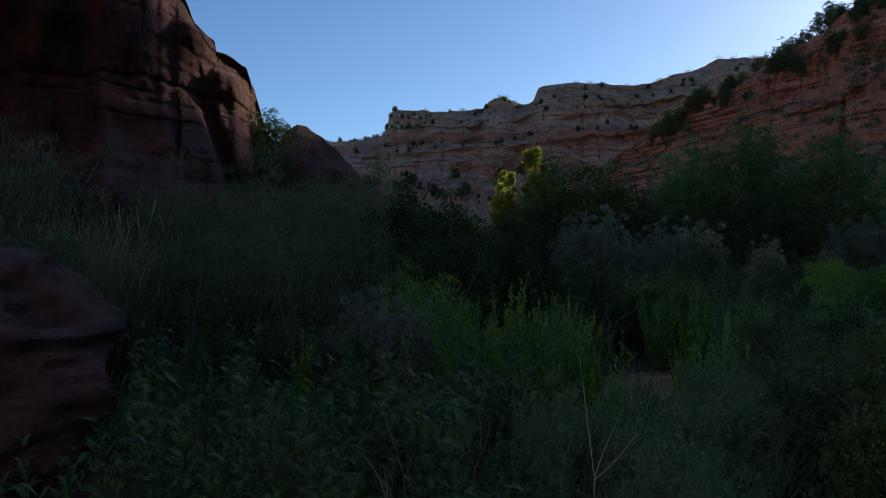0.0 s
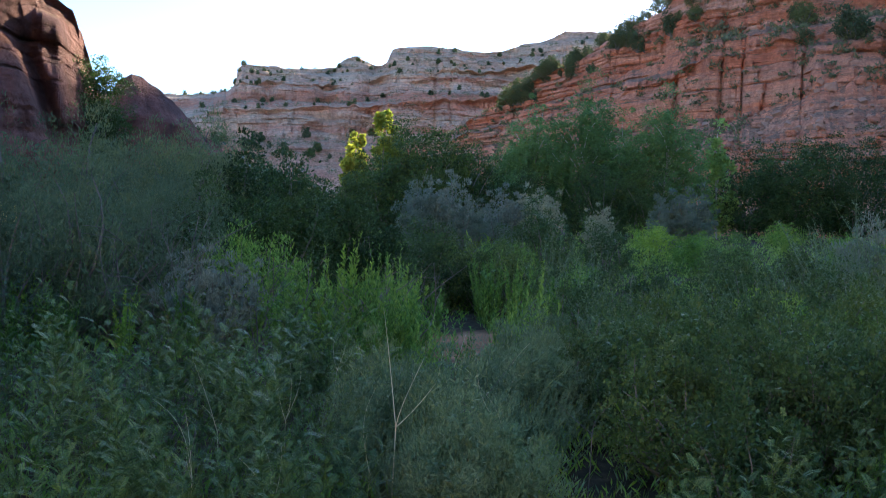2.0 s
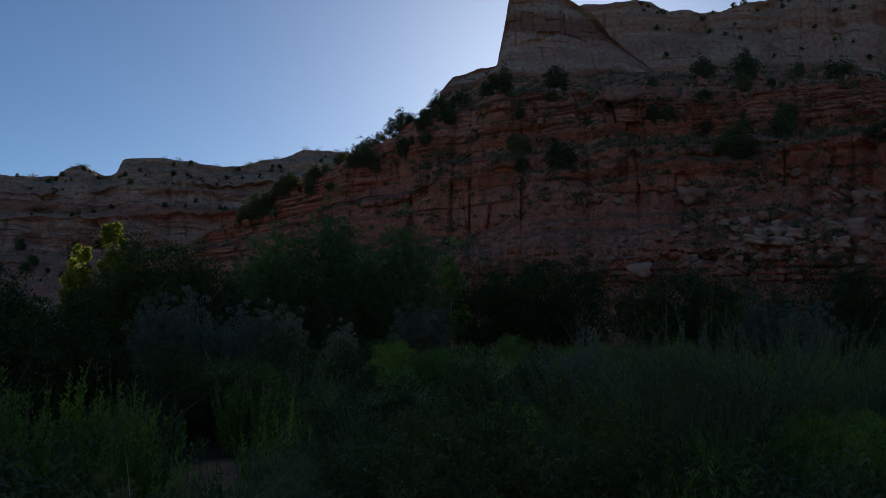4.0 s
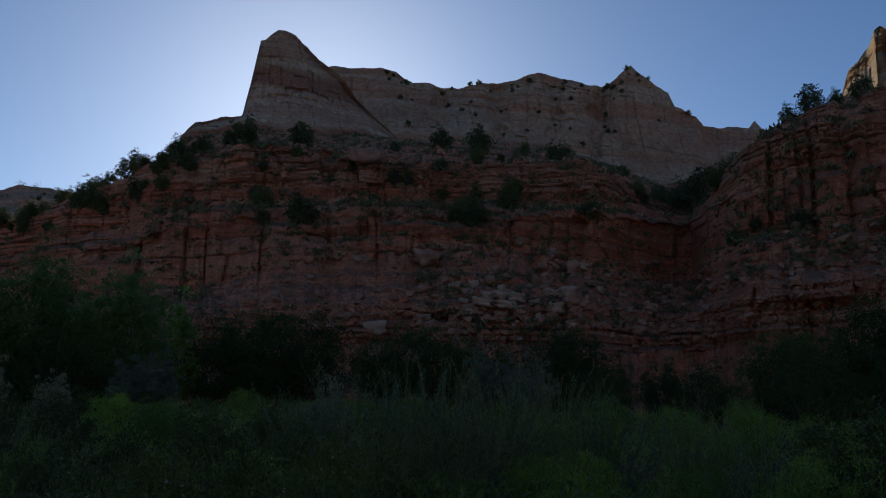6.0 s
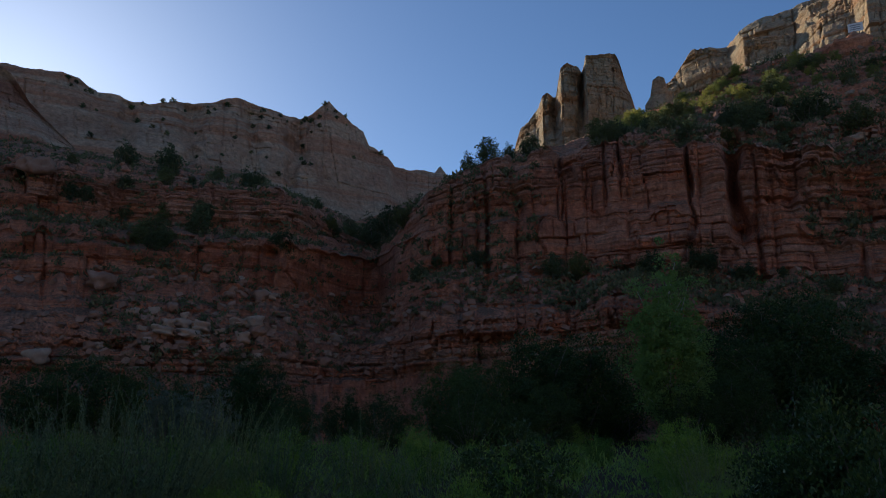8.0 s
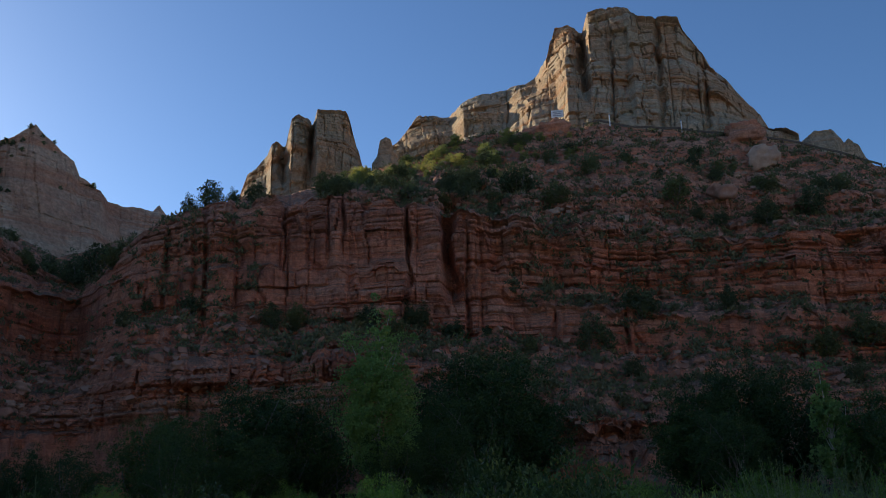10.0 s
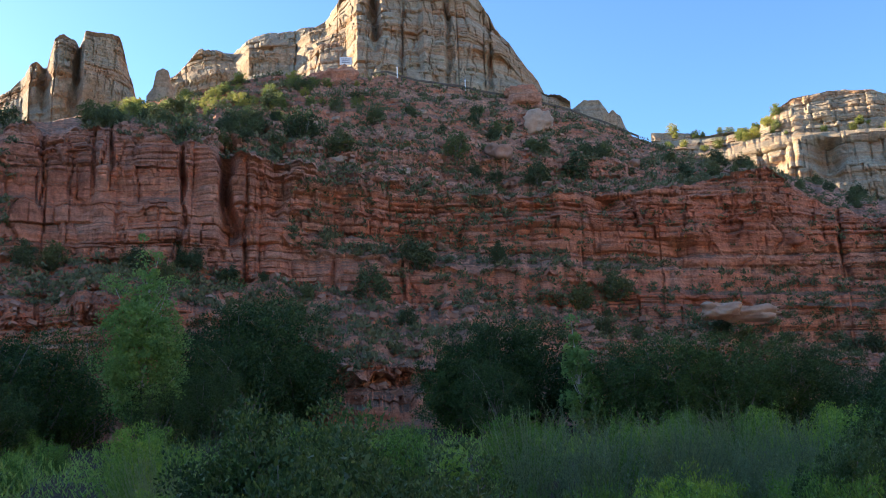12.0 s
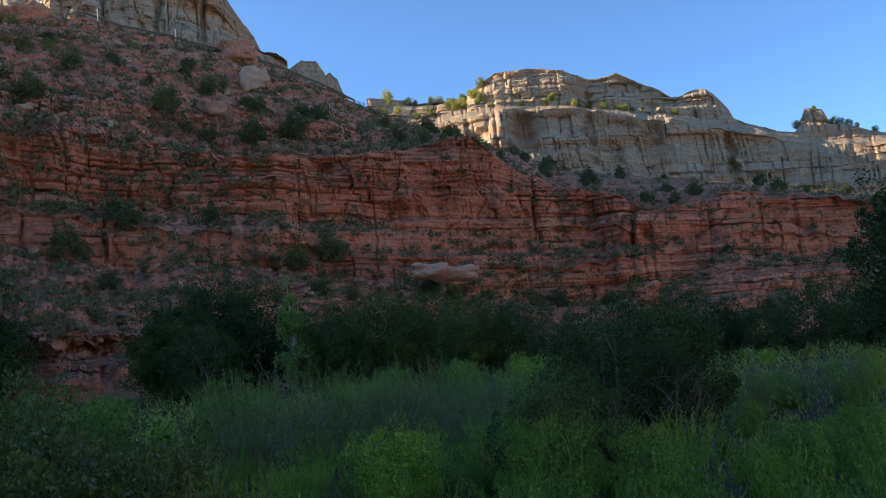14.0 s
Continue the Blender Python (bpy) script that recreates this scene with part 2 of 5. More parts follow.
# ---- building helpers ----
def mesh(name, verts, faces, material, flat=False):
    me = bpy.data.meshes.new(name)
    verts = np.asarray(verts, dtype=np.float32)
    faces = np.asarray(faces, dtype=np.int32)
    side = faces.shape[1]
    me.vertices.add(len(verts))
    me.vertices.foreach_set("co", verts.ravel())
    me.loops.add(faces.size)
    me.loops.foreach_set("vertex_index", faces.ravel())
    me.polygons.add(len(faces))
    me.polygons.foreach_set("loop_start", np.arange(0, faces.size, side, dtype=np.int32))
    me.update(calc_edges=True)
    me.polygons.foreach_set("use_smooth", np.full(len(faces), not flat))
    me.materials.append(material)
    return me


def part(name, me, parent, label=""):
    ob = new(name, me)
    ob.parent = parent
    return tagged(ob, label)


def grid_faces(rows, cols, ring=False):
    i, j = np.meshgrid(np.arange(rows - 1), np.arange(cols if ring else cols - 1), indexing="ij")
    k = (j + 1) % cols
    return np.stack([i * cols + j, i * cols + k, (i + 1) * cols + k, (i + 1) * cols + j], -1).reshape(-1, 4)


def ground_z(x, y):
    d = np.hypot(x, y)
    return 0.10 * fbm(x * 0.35, y * 0.35, 0.0 * x, 3) * smooth(d, 1.0, 5.0) + 0.5 * fbm(x * 0.03, y * 0.03, 0.0 * x + 5, 2) * smooth(d, 15, 60)


def knots(az, table, column):
    t = np.array(table, dtype=float)
    return np.interp(az, t[:, 0], t[:, column])


def cells(u, size, seed, spread=0.75):
    """Uneven cells along u: the cell's number, the place in it (0..1) and its width."""
    rs = np.random.RandomState(int(seed * 13 + 5))
    edges = np.cumsum(size * (1 - spread + 2 * spread * rs.rand(1200)))
    edges = edges - edges[600]
    k = np.clip(np.searchsorted(edges, u), 1, 1199)
    return k, (u - edges[k - 1]) / (edges[k] - edges[k - 1]), edges[k] - edges[k - 1]


def strata(s, z, thick, width, seed, crack_w=0.16):
    """Level beds of stone: how far each stands out along the face (0..1), its rounded edge, upright cracks and open partings."""
    k, f, th = cells(z, thick, seed)
    hard = 0.45 * hsh(k, seed, 3) + 0.55 * (0.5 + 0.8 * vnoise(s / (2.2 * width), k * 7.31, seed + 0.5 + 0 * s))
    w = width * (0.6 + 0.9 * hsh(k, seed, 4))
    q = s / w + 9 * hsh(k, seed, 5) + 0.15 * vnoise(s * 0.35, z * 0.5, seed + 0 * s)
    jb = np.floor(q + 0.5)
    crack = np.clip(1.3 - np.abs(q - jb) * w / crack_w, 0, 1) * (hsh(k, jb, seed + 9) > 0.45)
    block = hsh(k, np.floor(q), seed + 2)
    parting = np.clip(1.2 - np.minimum(f, 1 - f) * th / (0.05 * thick + 0.05), 0, 1) * smooth(vnoise(s / (1.1 * width), k * 3.7, seed + 8 + 0 * s), -0.1, 0.6)
    edge = (0.25 + 0.75 * f) * (1 - f ** 7) * 1.15
    return np.clip(hard, 0, 1.2) * edge + 0.22 * block, crack, parting


def rubble_blocks(s, z, high, wide, seed):
    """Joint-bounded blocks in broken courses: how far each stands out (0..1), and 1 in the open joints."""
    k, f, th = cells(z + 0.25 * high * vnoise(s / (3 * wide), z / (3 * high), seed + 0 * s), high, seed)
    j, g, w = cells(s + 40 * hsh(k, seed, 1) + 0.15 * wide * vnoise(z / high, s / wide, seed + 3 + 0 * s), wide, seed + 1)
    near = np.minimum(np.minimum(g, 1 - g) * w, np.minimum(f, 1 - f) * th)
    some = smooth(vnoise(s / (4 * wide), z / (2 * high), seed + 7 + 0 * s), -0.4, 0.5)
    return (0.3 + 0.7 * some) * hsh(k, j, seed), np.clip(1.25 - near / (0.06 + 0.03 * high), 0, 1) * (hsh(k, j, seed + 5) > 0.35) * (0.3 + 0.7 * some)


def skin(name, material, az0, az1, cols, lines, rows, crag, label, category="rock formation", ledges=0.0, seed=1, flutes=(), unit=1.0, kind="structure", hollow=(), rough=1.0, layered=((0, 0.35),), joints=0.0, marks=None, columns=0.0, curve=None, ragged=0.0, bedded=1.0):
    """A weathered rock face swept round the valley. lines: from foot to back, tables of (azimuth, elevation or None, distance, z).
    rows: steps between two lines; crag: how rugged each stretch is; marks: the running number of each line;
    layered: how thin-bedded the face is at those numbers; columns: how strongly upright joints round the face into columns;
    curve: how late each stretch leans back; bedded: how strongly the level beds show; ragged: how much the lines wander up and down."""
    az = np.linspace(az0, az1, cols)
    marks = marks or list(range(len(lines)))
    R, Z = [], []
    for tab in lines:
        r = knots(az, [(k[0], k[2]) for k in tab], 1)
        if tab[0][1] is None:
            z = knots(az, [(k[0], k[3]) for k in tab], 1)
        else:
            z = EYE + r * np.tan(np.radians(knots(az, [(k[0], k[1]) for k in tab], 1)))
        if ragged and 0 < len(R) < len(lines) - 2:
            z = z + ragged * fbm(az * 1.1, 0 * az + 3.7 * len(R), 0 * az, 4)
            r = r + 2.0 * ragged * fbm(az * 0.5, 0 * az + 9.1 * len(R), 0 * az, 3)
        R.append(r), Z.append(z)
    rr, zz, cc, ss = [], [], [], []
    for i, n in enumerate(rows):
        v = np.linspace(0, 1, n, endpoint=(i == len(rows) - 1))[:, None]
        rr.append(R[i] + (R[i + 1] - R[i]) * v ** (curve[i] if curve else 1))
        zz.append(Z[i] + (Z[i + 1] - Z[i]) * v)
        c = crag[i] + 0 * v
        if i + 1 < len(crag):
            c = c + (crag[i + 1] - crag[i]) * smooth(v, 0.9, 1.0)
        cc.append(c + 0 * az), ss.append(marks[i] + (marks[i + 1] - marks[i]) * v + 0 * az)
    r, z, c, seg = (np.concatenate(a) for a in (rr, zz, cc, ss))
    s = np.radians(az)[None, :] * float(np.mean(R[0])) / unit + 0 * r
    dip = z / unit + 1.2 * fbm(s * 0.012, 0 * s + seed, 0 * s, 2) + 0.22 * fbm(s * 0.07, z * 0.08 / unit, seed + 0 * s, 3)
    thin = np.interp(seg, [k[0] for k in layered], [k[1] for k in layered]) if len(layered) > 1 else layered[0][1] + 0 * seg
    thin = np.clip(thin + 0.6 * fbm(s * 0.05, dip * 0.12, seed + 3 + 0 * s, 2), 0, 1)
    # slopes break into risers and treads
    if ledges:
        k, f, th = cells(dip, ledges, seed + 70)
        slope = np.gradient(r, axis=0) / (np.abs(np.gradient(z, axis=0)) + 0.02)
        r = r + (smooth(f, 0.5, 1.0) - f) * th * unit * np.clip(slope, 0, 1.6) * np.clip(c, 0, 1) * smooth(vnoise(s * 0.07, k * 5.1, seed + 0 * s), -0.7, 0.1)
    big = fbm(s * 0.045, dip * 0.02, seed + 0 * s, 3)
    h1, c1, p1 = strata(s, dip, 3.2, 6.0, seed, 0.22)
    h2, c2, p2 = strata(s, dip, 1.0, 3.2, seed + 20)
    h3, c3, p3 = strata(s, dip, 0.36, 5.0, seed + 40)
    b1, e1 = rubble_blocks(s, dip, 2.6, 3.4, seed + 90)
    b2, e2 = rubble_blocks(s, dip, 0.9, 1.7, seed + 92)
    beds = (0.5 + 0.9 * thin) * h1 - 0.5 * c1 - 0.45 * p1 + (0.05 + 1.0 * thin) * h2 - (0.04 + 0.5 * thin) * c2 - (0.02 + 0.5 * thin) * p2 + 0.34 * thin * h3 - 0.2 * thin * p3
    out = 3.0 * big + bedded * beds + (0.4 + 0.6 * bedded) * (1.5 * b1 - (0.3 + 0.5 * thin) * e1 + (0.3 + 0.85 * thin) * b2 - (0.05 + 0.45 * thin) * e2) - 1.0
    if columns or joints:
        warp = s + 0.35 * fbm(s * 0.05, dip * 0.07, seed + 6 + 0 * s, 2)
        k, f, th = cells(warp, 4.6, seed + 80)
        here = smooth(vnoise(k * 9.7, dip * 0.06, seed + 4 + 0 * s), -0.5, 0.3) * (1 - 0.6 * thin)
        out = out + max(columns, 0.5 * joints) * here * (1.3 * hsh(k, seed) + 0.9 * (1 - np.abs(2 * f - 1) ** 3) - 1.3 - 0.35 * np.clip(1.3 - np.minimum(f, 1 - f) * th / 0.2, 0, 1))
    if joints:
        bk, bf, bt = cells(dip + 0.5 * vnoise(s * 0.2, dip * 0.2, seed + 0 * s), 4.5, seed + 85)
        jk, jf, jt = cells(s + 0.35 * dip * (hsh(bk, seed, 6) - 0.5) + 30 * hsh(bk, seed, 7), 3.4, seed + 88)
        out = out + joints * (1.1 * hsh(bk, jk, seed) - 0.45 * np.clip(1.2 - np.minimum(jf, 1 - jf) * jt / 0.2, 0, 1) - 0.3 * np.clip(1.2 - np.minimum(bf, 1 - bf) * bt / 0.15, 0, 1) - 0.5)
    out = out - 1.1
    out = (rough * out + 0.22 * fbm(s * 0.5, dip * 0.7, seed + 0 * s, 4)) * unit
    soft = 0.7 * fbm(s * 0.25, r * 0.25 / unit, seed + 0 * s, 4) * unit
    for a, w, d, z0, z1 in flutes:
        a2 = az[None, :] + (0.4 * w + 0.12) * fbm(z * 0.24, 0 * z + a, 0 * z, 3)
        w = w * (1 + 0.55 * vnoise(z * 0.35, 0 * z + 2 * a, 0 * z))
        out = out - d * (0.8 + 0.4 * vnoise(z * 0.3, 0 * z + a, 0 * z)) * np.exp(-np.abs((a2 - a) / w) ** 3) * smooth(z, z0, z0 + 4) * (1 - smooth(z, z1 - 2, z1 + 3))
    for a, wa, zc, wz, d, tilt in hollow:
        wob = 0.25 * fbm(s * 0.45, z * 0.5, seed + 0 * s, 3)
        a2 = (az[None, :] - a + tilt * (z - zc)) / wa + wob
        out = out - d * np.exp(-np.abs(a2) ** 3 - np.abs((z - zc) / wz + wob) ** 3)
    r = r - out * np.clip(c, 0, 1.2)
    z = z + soft * np.clip(1 - c, 0, 1) + 0.22 * unit * (h2 - 0.5) * np.clip(1 - c, 0, 1)
    x, y = r * np.sin(np.radians(az)), r * np.cos(np.radians(az))
    ob = new(name, mesh(name, np.stack([x, y, z], -1).reshape(-1, 3), grid_faces(*r.shape)[:, ::-1], material, rough > 0.6))
    tagged(ob, label, category, kind=kind)
    return r, z, az, seg


# ---- ground: one sheet to the horizon ----
def build_ground():
    n = Nodes("sandy_soil")
    a = n.noise(0.5, 6, 0.65)
    col = n.ramp(a, [(0.35, (0.27, 0.13, 0.065)), (0.55, (0.40, 0.20, 0.105)), (0.7, (0.46, 0.25, 0.14))])
    lit = n.noise(7.0, 6, 0.7)
    bare = n.node("ShaderNodeVectorMath", Vector=n.position())
    bare.operation = "DISTANCE"
    bare.inputs[1].default_value = (2.3, 9.6, 0.0)
    edge = n.math("ADD", bare.outputs["Value"], n.math("MULTIPLY", n.math("SUBTRACT", n.noise(2.2, 5, 0.7), 0.5), 1.6))
    # Plant litter, made darker still: shade between the shrubs is in its colour.
    shaded_litter = n.ramp(lit, [(0.3, (0.035, 0.028, 0.018)), (0.55, (0.075, 0.060, 0.036)), (0.72, (0.13, 0.10, 0.06))])
    cover = n.node("ShaderNodeMapRange", Value=edge, From_Min=0.6, From_Max=1.2)
    far = n.node("ShaderNodeMapRange", Value=bare.outputs["Value"], From_Min=60, From_Max=90)
    col = n.mix(n.math("SUBTRACT", cover.outputs[0], far.outputs[0]), col, shaded_litter)
    soil = n.finish(col, 0.95, n.bump(n.noise(14.0, 7, 0.7), 0.6, 0.05), 0.1)
    rad = np.concatenate([np.linspace(0.0, 12, 60), np.geomspace(12.5, 4000, 70)])
    az = np.linspace(0, 2 * math.pi, 241)[:-1]
    r, a2 = np.meshgrid(rad, az, indexing="ij")
    x, y = r * np.sin(a2), r * np.cos(a2)
    v = np.stack([x, y, ground_z(x, y)], -1).reshape(-1, 3)
    ob = new("ground", mesh("ground", v, grid_faces(len(rad), 240, True)[:, ::-1], soil))
    tagged(ob, "reddish sandy valley floor under dense green scrub", "ground", kind="structure")


build_ground()

# ---- the red canyon wall ----
FOOT = [(4, None, 160, -1), (13, None, 124, -1), (20, None, 93, -1), (30, None, 76, -1), (45, None, 67, -1), (55, None, 69, -1), (62, None, 82, -1), (70, None, 71, -1), (85, None, 61, -1), (95, None, 56, -1), (110, None, 62, -1), (125, None, 75, -1), (140, None, 96, -1), (160, None, 125, -1)]
LEDGE_FOOT = [(4, 0.8, 163), (13, 1.2, 127), (20, 1.6, 97), (30, 2.4, 80), (45, 3.0, 72), (55, 2.8, 74), (60, 2.4, 86), (63.5, 2.6, 86), (68, 3.1, 76), (80, 4.4, 69), (90, 4.0, 66), (96, 0.6, 58), (104, 0.8, 64), (118, 1.2, 76), (127, 1.0, 84), (135, 0.8, 95), (140, 1.4, 104), (160, 1.0, 135)]
LEDGE_TOP = [(4, 1.8, 166), (13, 2.8, 130), (20, 3.6, 99), (30, 4.6, 82), (45, 5.2, 75), (55, 5.0, 77), (60, 4.4, 92), (63.5, 5.0, 88), (66, 6.2, 80), (69, 6.6, 78), (80, 7.4, 72), (88, 6.6, 71), (92, 5.0, 69), (96, 2.4, 61), (104, 3.0, 70), (112, 3.4, 79), (118, 3.4, 84), (127, 1.9, 92), (135, 1.6, 102), (140, 3.4, 112), (160, 1.8, 142)]
BASE = [(4, 3.2, 170), (13, 4.9, 136), (21, 5.8, 108), (30, 6.6, 94), (34, 8.0, 90), (43, 9.2, 87), (48, 9.4, 87), (55, 8.6, 91), (58.5, 7.8, 98), (60.5, 7.2, 106), (62.6, 7.2, 107), (64, 9.2, 97), (65.6, 10.2, 92), (72, 9.9, 87), (77, 9.9, 85), (81, 9.5, 84), (86, 8.9, 83), (90, 8.9, 82), (93, 8.4, 81), (98, 7.4, 79), (103, 7.0, 80), (108, 6.6, 84), (114, 5.4, 88), (119, 4.8, 90), (126.6, 2.7, 97), (134.5, 2.2, 106), (137, 3.4, 112), (140, 4.7, 118), (147, 3.6, 130), (160, 2.3, 150)]
STEP = [(4, 3.3, 172), (13, 5.7, 140), (21, 8.0, 111), (26, 9.6, 101), (31, 11.4, 95), (43, 12.0, 90), (50, 12.0, 90), (57, 11.6, 95), (60.5, 11.2, 107.5), (62.6, 11.0, 108.5), (64.4, 12.2, 97), (66, 13.0, 93.5), (72, 13.4, 89), (86, 13.2, 84.6), (90, 12.6, 83.6), (92.5, 11.2, 83.4), (98, 10.4, 81.5), (106, 9.1, 85), (112, 8.0, 89), (119, 6.8, 93), (127, 5.3, 99.5), (134.5, 5.2, 107.5), (137, 5.4, 113.5), (140, 6.2, 119.5), (147, 5.2, 131.5), (160, 3.6, 153)]
SHELF = [(4, 3.35, 173.5), (13, 6.1, 144), (21, 9.0, 118), (26, 11.2, 108), (31, 12.6, 102), (43, 13.0, 100), (50, 13.0, 100), (57, 12.6, 104), (60.5, 11.9, 121), (62.6, 11.4, 122), (64.4, 12.9, 105), (66, 14.0, 95.5), (72, 14.6, 91), (86, 14.4, 85.6), (90, 13.8, 85), (92.5, 12.4, 86), (98, 11.7, 87.5), (104, 10.9, 89), (110, 10.0, 91.5), (119, 8.5, 99), (122, 7.8, 103), (127, 7.2, 107), (131, 6.6, 112), (134.5, 6.0, 110), (137, 5.9, 115.5), (140, 6.9, 122), (147, 5.7, 135), (160, 4.4, 158)]
RIM = [(4, 3.4, 175), (9, 4.4, 162), (13, 6.9, 147), (14.6, 8.1, 140), (17.9, 9.9, 130), (21.3, 11.7, 122), (24.4, 13.3, 114), (26.3, 14.6, 110), (31.4, 15.9, 106), (40, 15.6, 104), (48.4, 15.5, 104), (55.5, 15.4, 106), (57.5, 14.4, 112), (61, 12.2, 126), (62.5, 11.6, 128), (64.9, 14.2, 110), (67.8, 16.6, 100), (70.3, 17.5, 96), (78.5, 18.2, 90), (84.8, 18.0, 87), (88, 17.4, 87), (93, 16.5, 88), (98.8, 15.8, 90), (102.3, 14.8, 92), (108, 13.9, 95), (113, 14.2, 98), (118, 13.9, 102), (122, 14.3, 106), (123.6, 14.5, 107), (125.9, 12.2, 112), (129.7, 10.6, 117), (133.3, 9.3, 116), (135.2, 8.2, 114), (137, 8.3, 120), (140, 8.8, 126), (149, 7.0, 140), (160, 5.6, 165)]
BENCH = [(4, 2.9, 215), (13, 5.2, 200), (18, 8.0, 180), (24, 11.6, 160), (28.5, 16.2, 138), (32, 17.2, 136), (42.8, 17.0, 140), (48.4, 16.9, 150), (54.8, 15.9, 160), (61, 13.6, 168), (64, 14.6, 165), (68.8, 16.4, 150), (71.9, 17.7, 140), (80.4, 19.7, 134), (84.8, 21.2, 130), (88, 22.2, 127), (90.5, 22.8, 125), (95.5, 22.8, 124), (98.8, 22.4, 125), (103.6, 21.5, 127), (107.5, 20.8, 130), (110.5, 19.7, 133), (114.1, 18.3, 137), (118.1, 16.1, 142), (121, 15.0, 150), (125, 13.6, 158), (129.8, 11.5, 168), (140.7, 9.2, 182), (149, 7.2, 196), (160, 6.0, 210)]
SLABS = [(k[0], k[1] + 0.42 * (np.interp(k[0], [b[0] for b in BENCH], [b[1] for b in BENCH]) - k[1]), k[2] + 0.36 * (np.interp(k[0], [b[0] for b in BENCH], [b[2] for b in BENCH]) - k[2])) for k in RIM]
BACK = [(k[0], None, k[2] + 90, EYE + k[2] * math.tan(radians(k[1])) - 2) for k in BENCH]
WALL = skin("canyon_wall", RED, 4, 160, 1450, [FOOT, LEDGE_FOOT, LEDGE_TOP, BASE, STEP, SHELF, RIM, SLABS, BENCH, BACK], [8, 34, 44, 84, 36, 76, 44, 60, 6], [0.4, 0.9, 0.5, 1.0, 0.8, 1.0, 0.75, 0.45, 0.2],
            "layered red sandstone canyon wall with ledges and talus", "cliff", 2.6, 3,
            [(84.0, 0.17, 2.6, 12, 31), (87.0, 0.5, 5.0, 17, 33), (88.3, 0.12, 1.4, 12, 23), (90.3, 0.75, 3.4, 20, 31), (78.4, 0.12, 1.8, 22, 32), (79.5, 0.10, 1.5, 23, 32), (75.4, 0.12, 1.4, 20, 31), (131.5, 0.4, 2.5, 14, 22), (127.6, 0.15, 2.0, 14, 24), (134.0, 0.2, 2.2, 10, 20), (55.2, 0.4, 2.0, 14, 22), (70.2, 0.15, 1.8, 14, 29), (67.6, 0.15, 1.5, 14, 27), (98.9, 0.12, 1.2, 10, 17)],
            hollow=[(113.3, 1.0, 24.9, 0.9, 3.2, 0.0), (118.3, 1.7, 18.8, 0.9, 1.6, 0.0), (33.0, 3.0, 26.5, 0.7, 1.3, 0.0), (39.0, 2.4, 18.5, 0.9, 1.4, 0.0), (69.6, 1.2, 7.2, 0.8, 1.6, 0.0), (109.5, 1.4, 11.0, 0.8, 1.6, 0.0), (134.6, 0.35, 15.0, 1.2, 1.6, 0.0)],
            marks=[0, 0.2, 0.5, 1, 1.45, 1.6, 2, 2.4, 3, 4], layered=((0, 0.6), (0.5, 0.8), (1.0, 0.5), (1.15, 0.12), (1.5, 0.15), (1.72, 0.45), (1.9, 0.95), (3, 0.8)), columns=1.0, curve=[1, 0.8, 1, 1.5, 1, 2.4, 0.8, 1, 1], ragged=0.5)

# ---- pale sandstone above and behind it ----
skin("sandstone_peak", PEAK, 27.6, 44.5, 230, [
    [(27.6, 15.4, 134), (32, 16.2, 131), (38, 16.0, 133), (44.5, 15.6, 139)],
    [(27.6, 16.0, 138), (30.6, 17.5, 138), (31.8, 18.2, 138), (36, 18.4, 137), (40, 18.0, 139), (42.5, 17.0, 142), (44.5, 15.9, 145)],
    [(27.6, 16.3, 142), (28.5, 17.1, 142), (30, 17.5, 143), (31.6, 18.0, 144), (32.0, 19.8, 145), (32.6, 20.9, 146), (36, 20.9, 146), (39.5, 19.4, 147), (42.5, 17.1, 148), (44.5, 16.0, 150)],
    [(27.6, 16.4, 146), (28.5, 17.3, 146), (30, 17.6, 147), (31.6, 18.1, 149), (32.0, 19.9, 150), (32.6, 23.0, 150), (33.8, 23.7, 151), (35.0, 23.5, 151), (36.2, 22.6, 151), (38.2, 21.2, 151), (39.5, 19.6, 151), (42.5, 17.2, 152), (44.5, 16.1, 154)],
    [(27.6, None, 185, 36), (44.5, None, 185, 36)]], [30, 40, 50, 8], [0.6, 0.9, 0.95, 0.3],
    "pale banded sandstone peak on the canyon rim", "peak", 0, 11, unit=0.8, rough=0.9, bedded=0.6, joints=0.8, layered=((0, 0.05), (2, 0.2), (2.6, 0.8), (4, 0.8)))
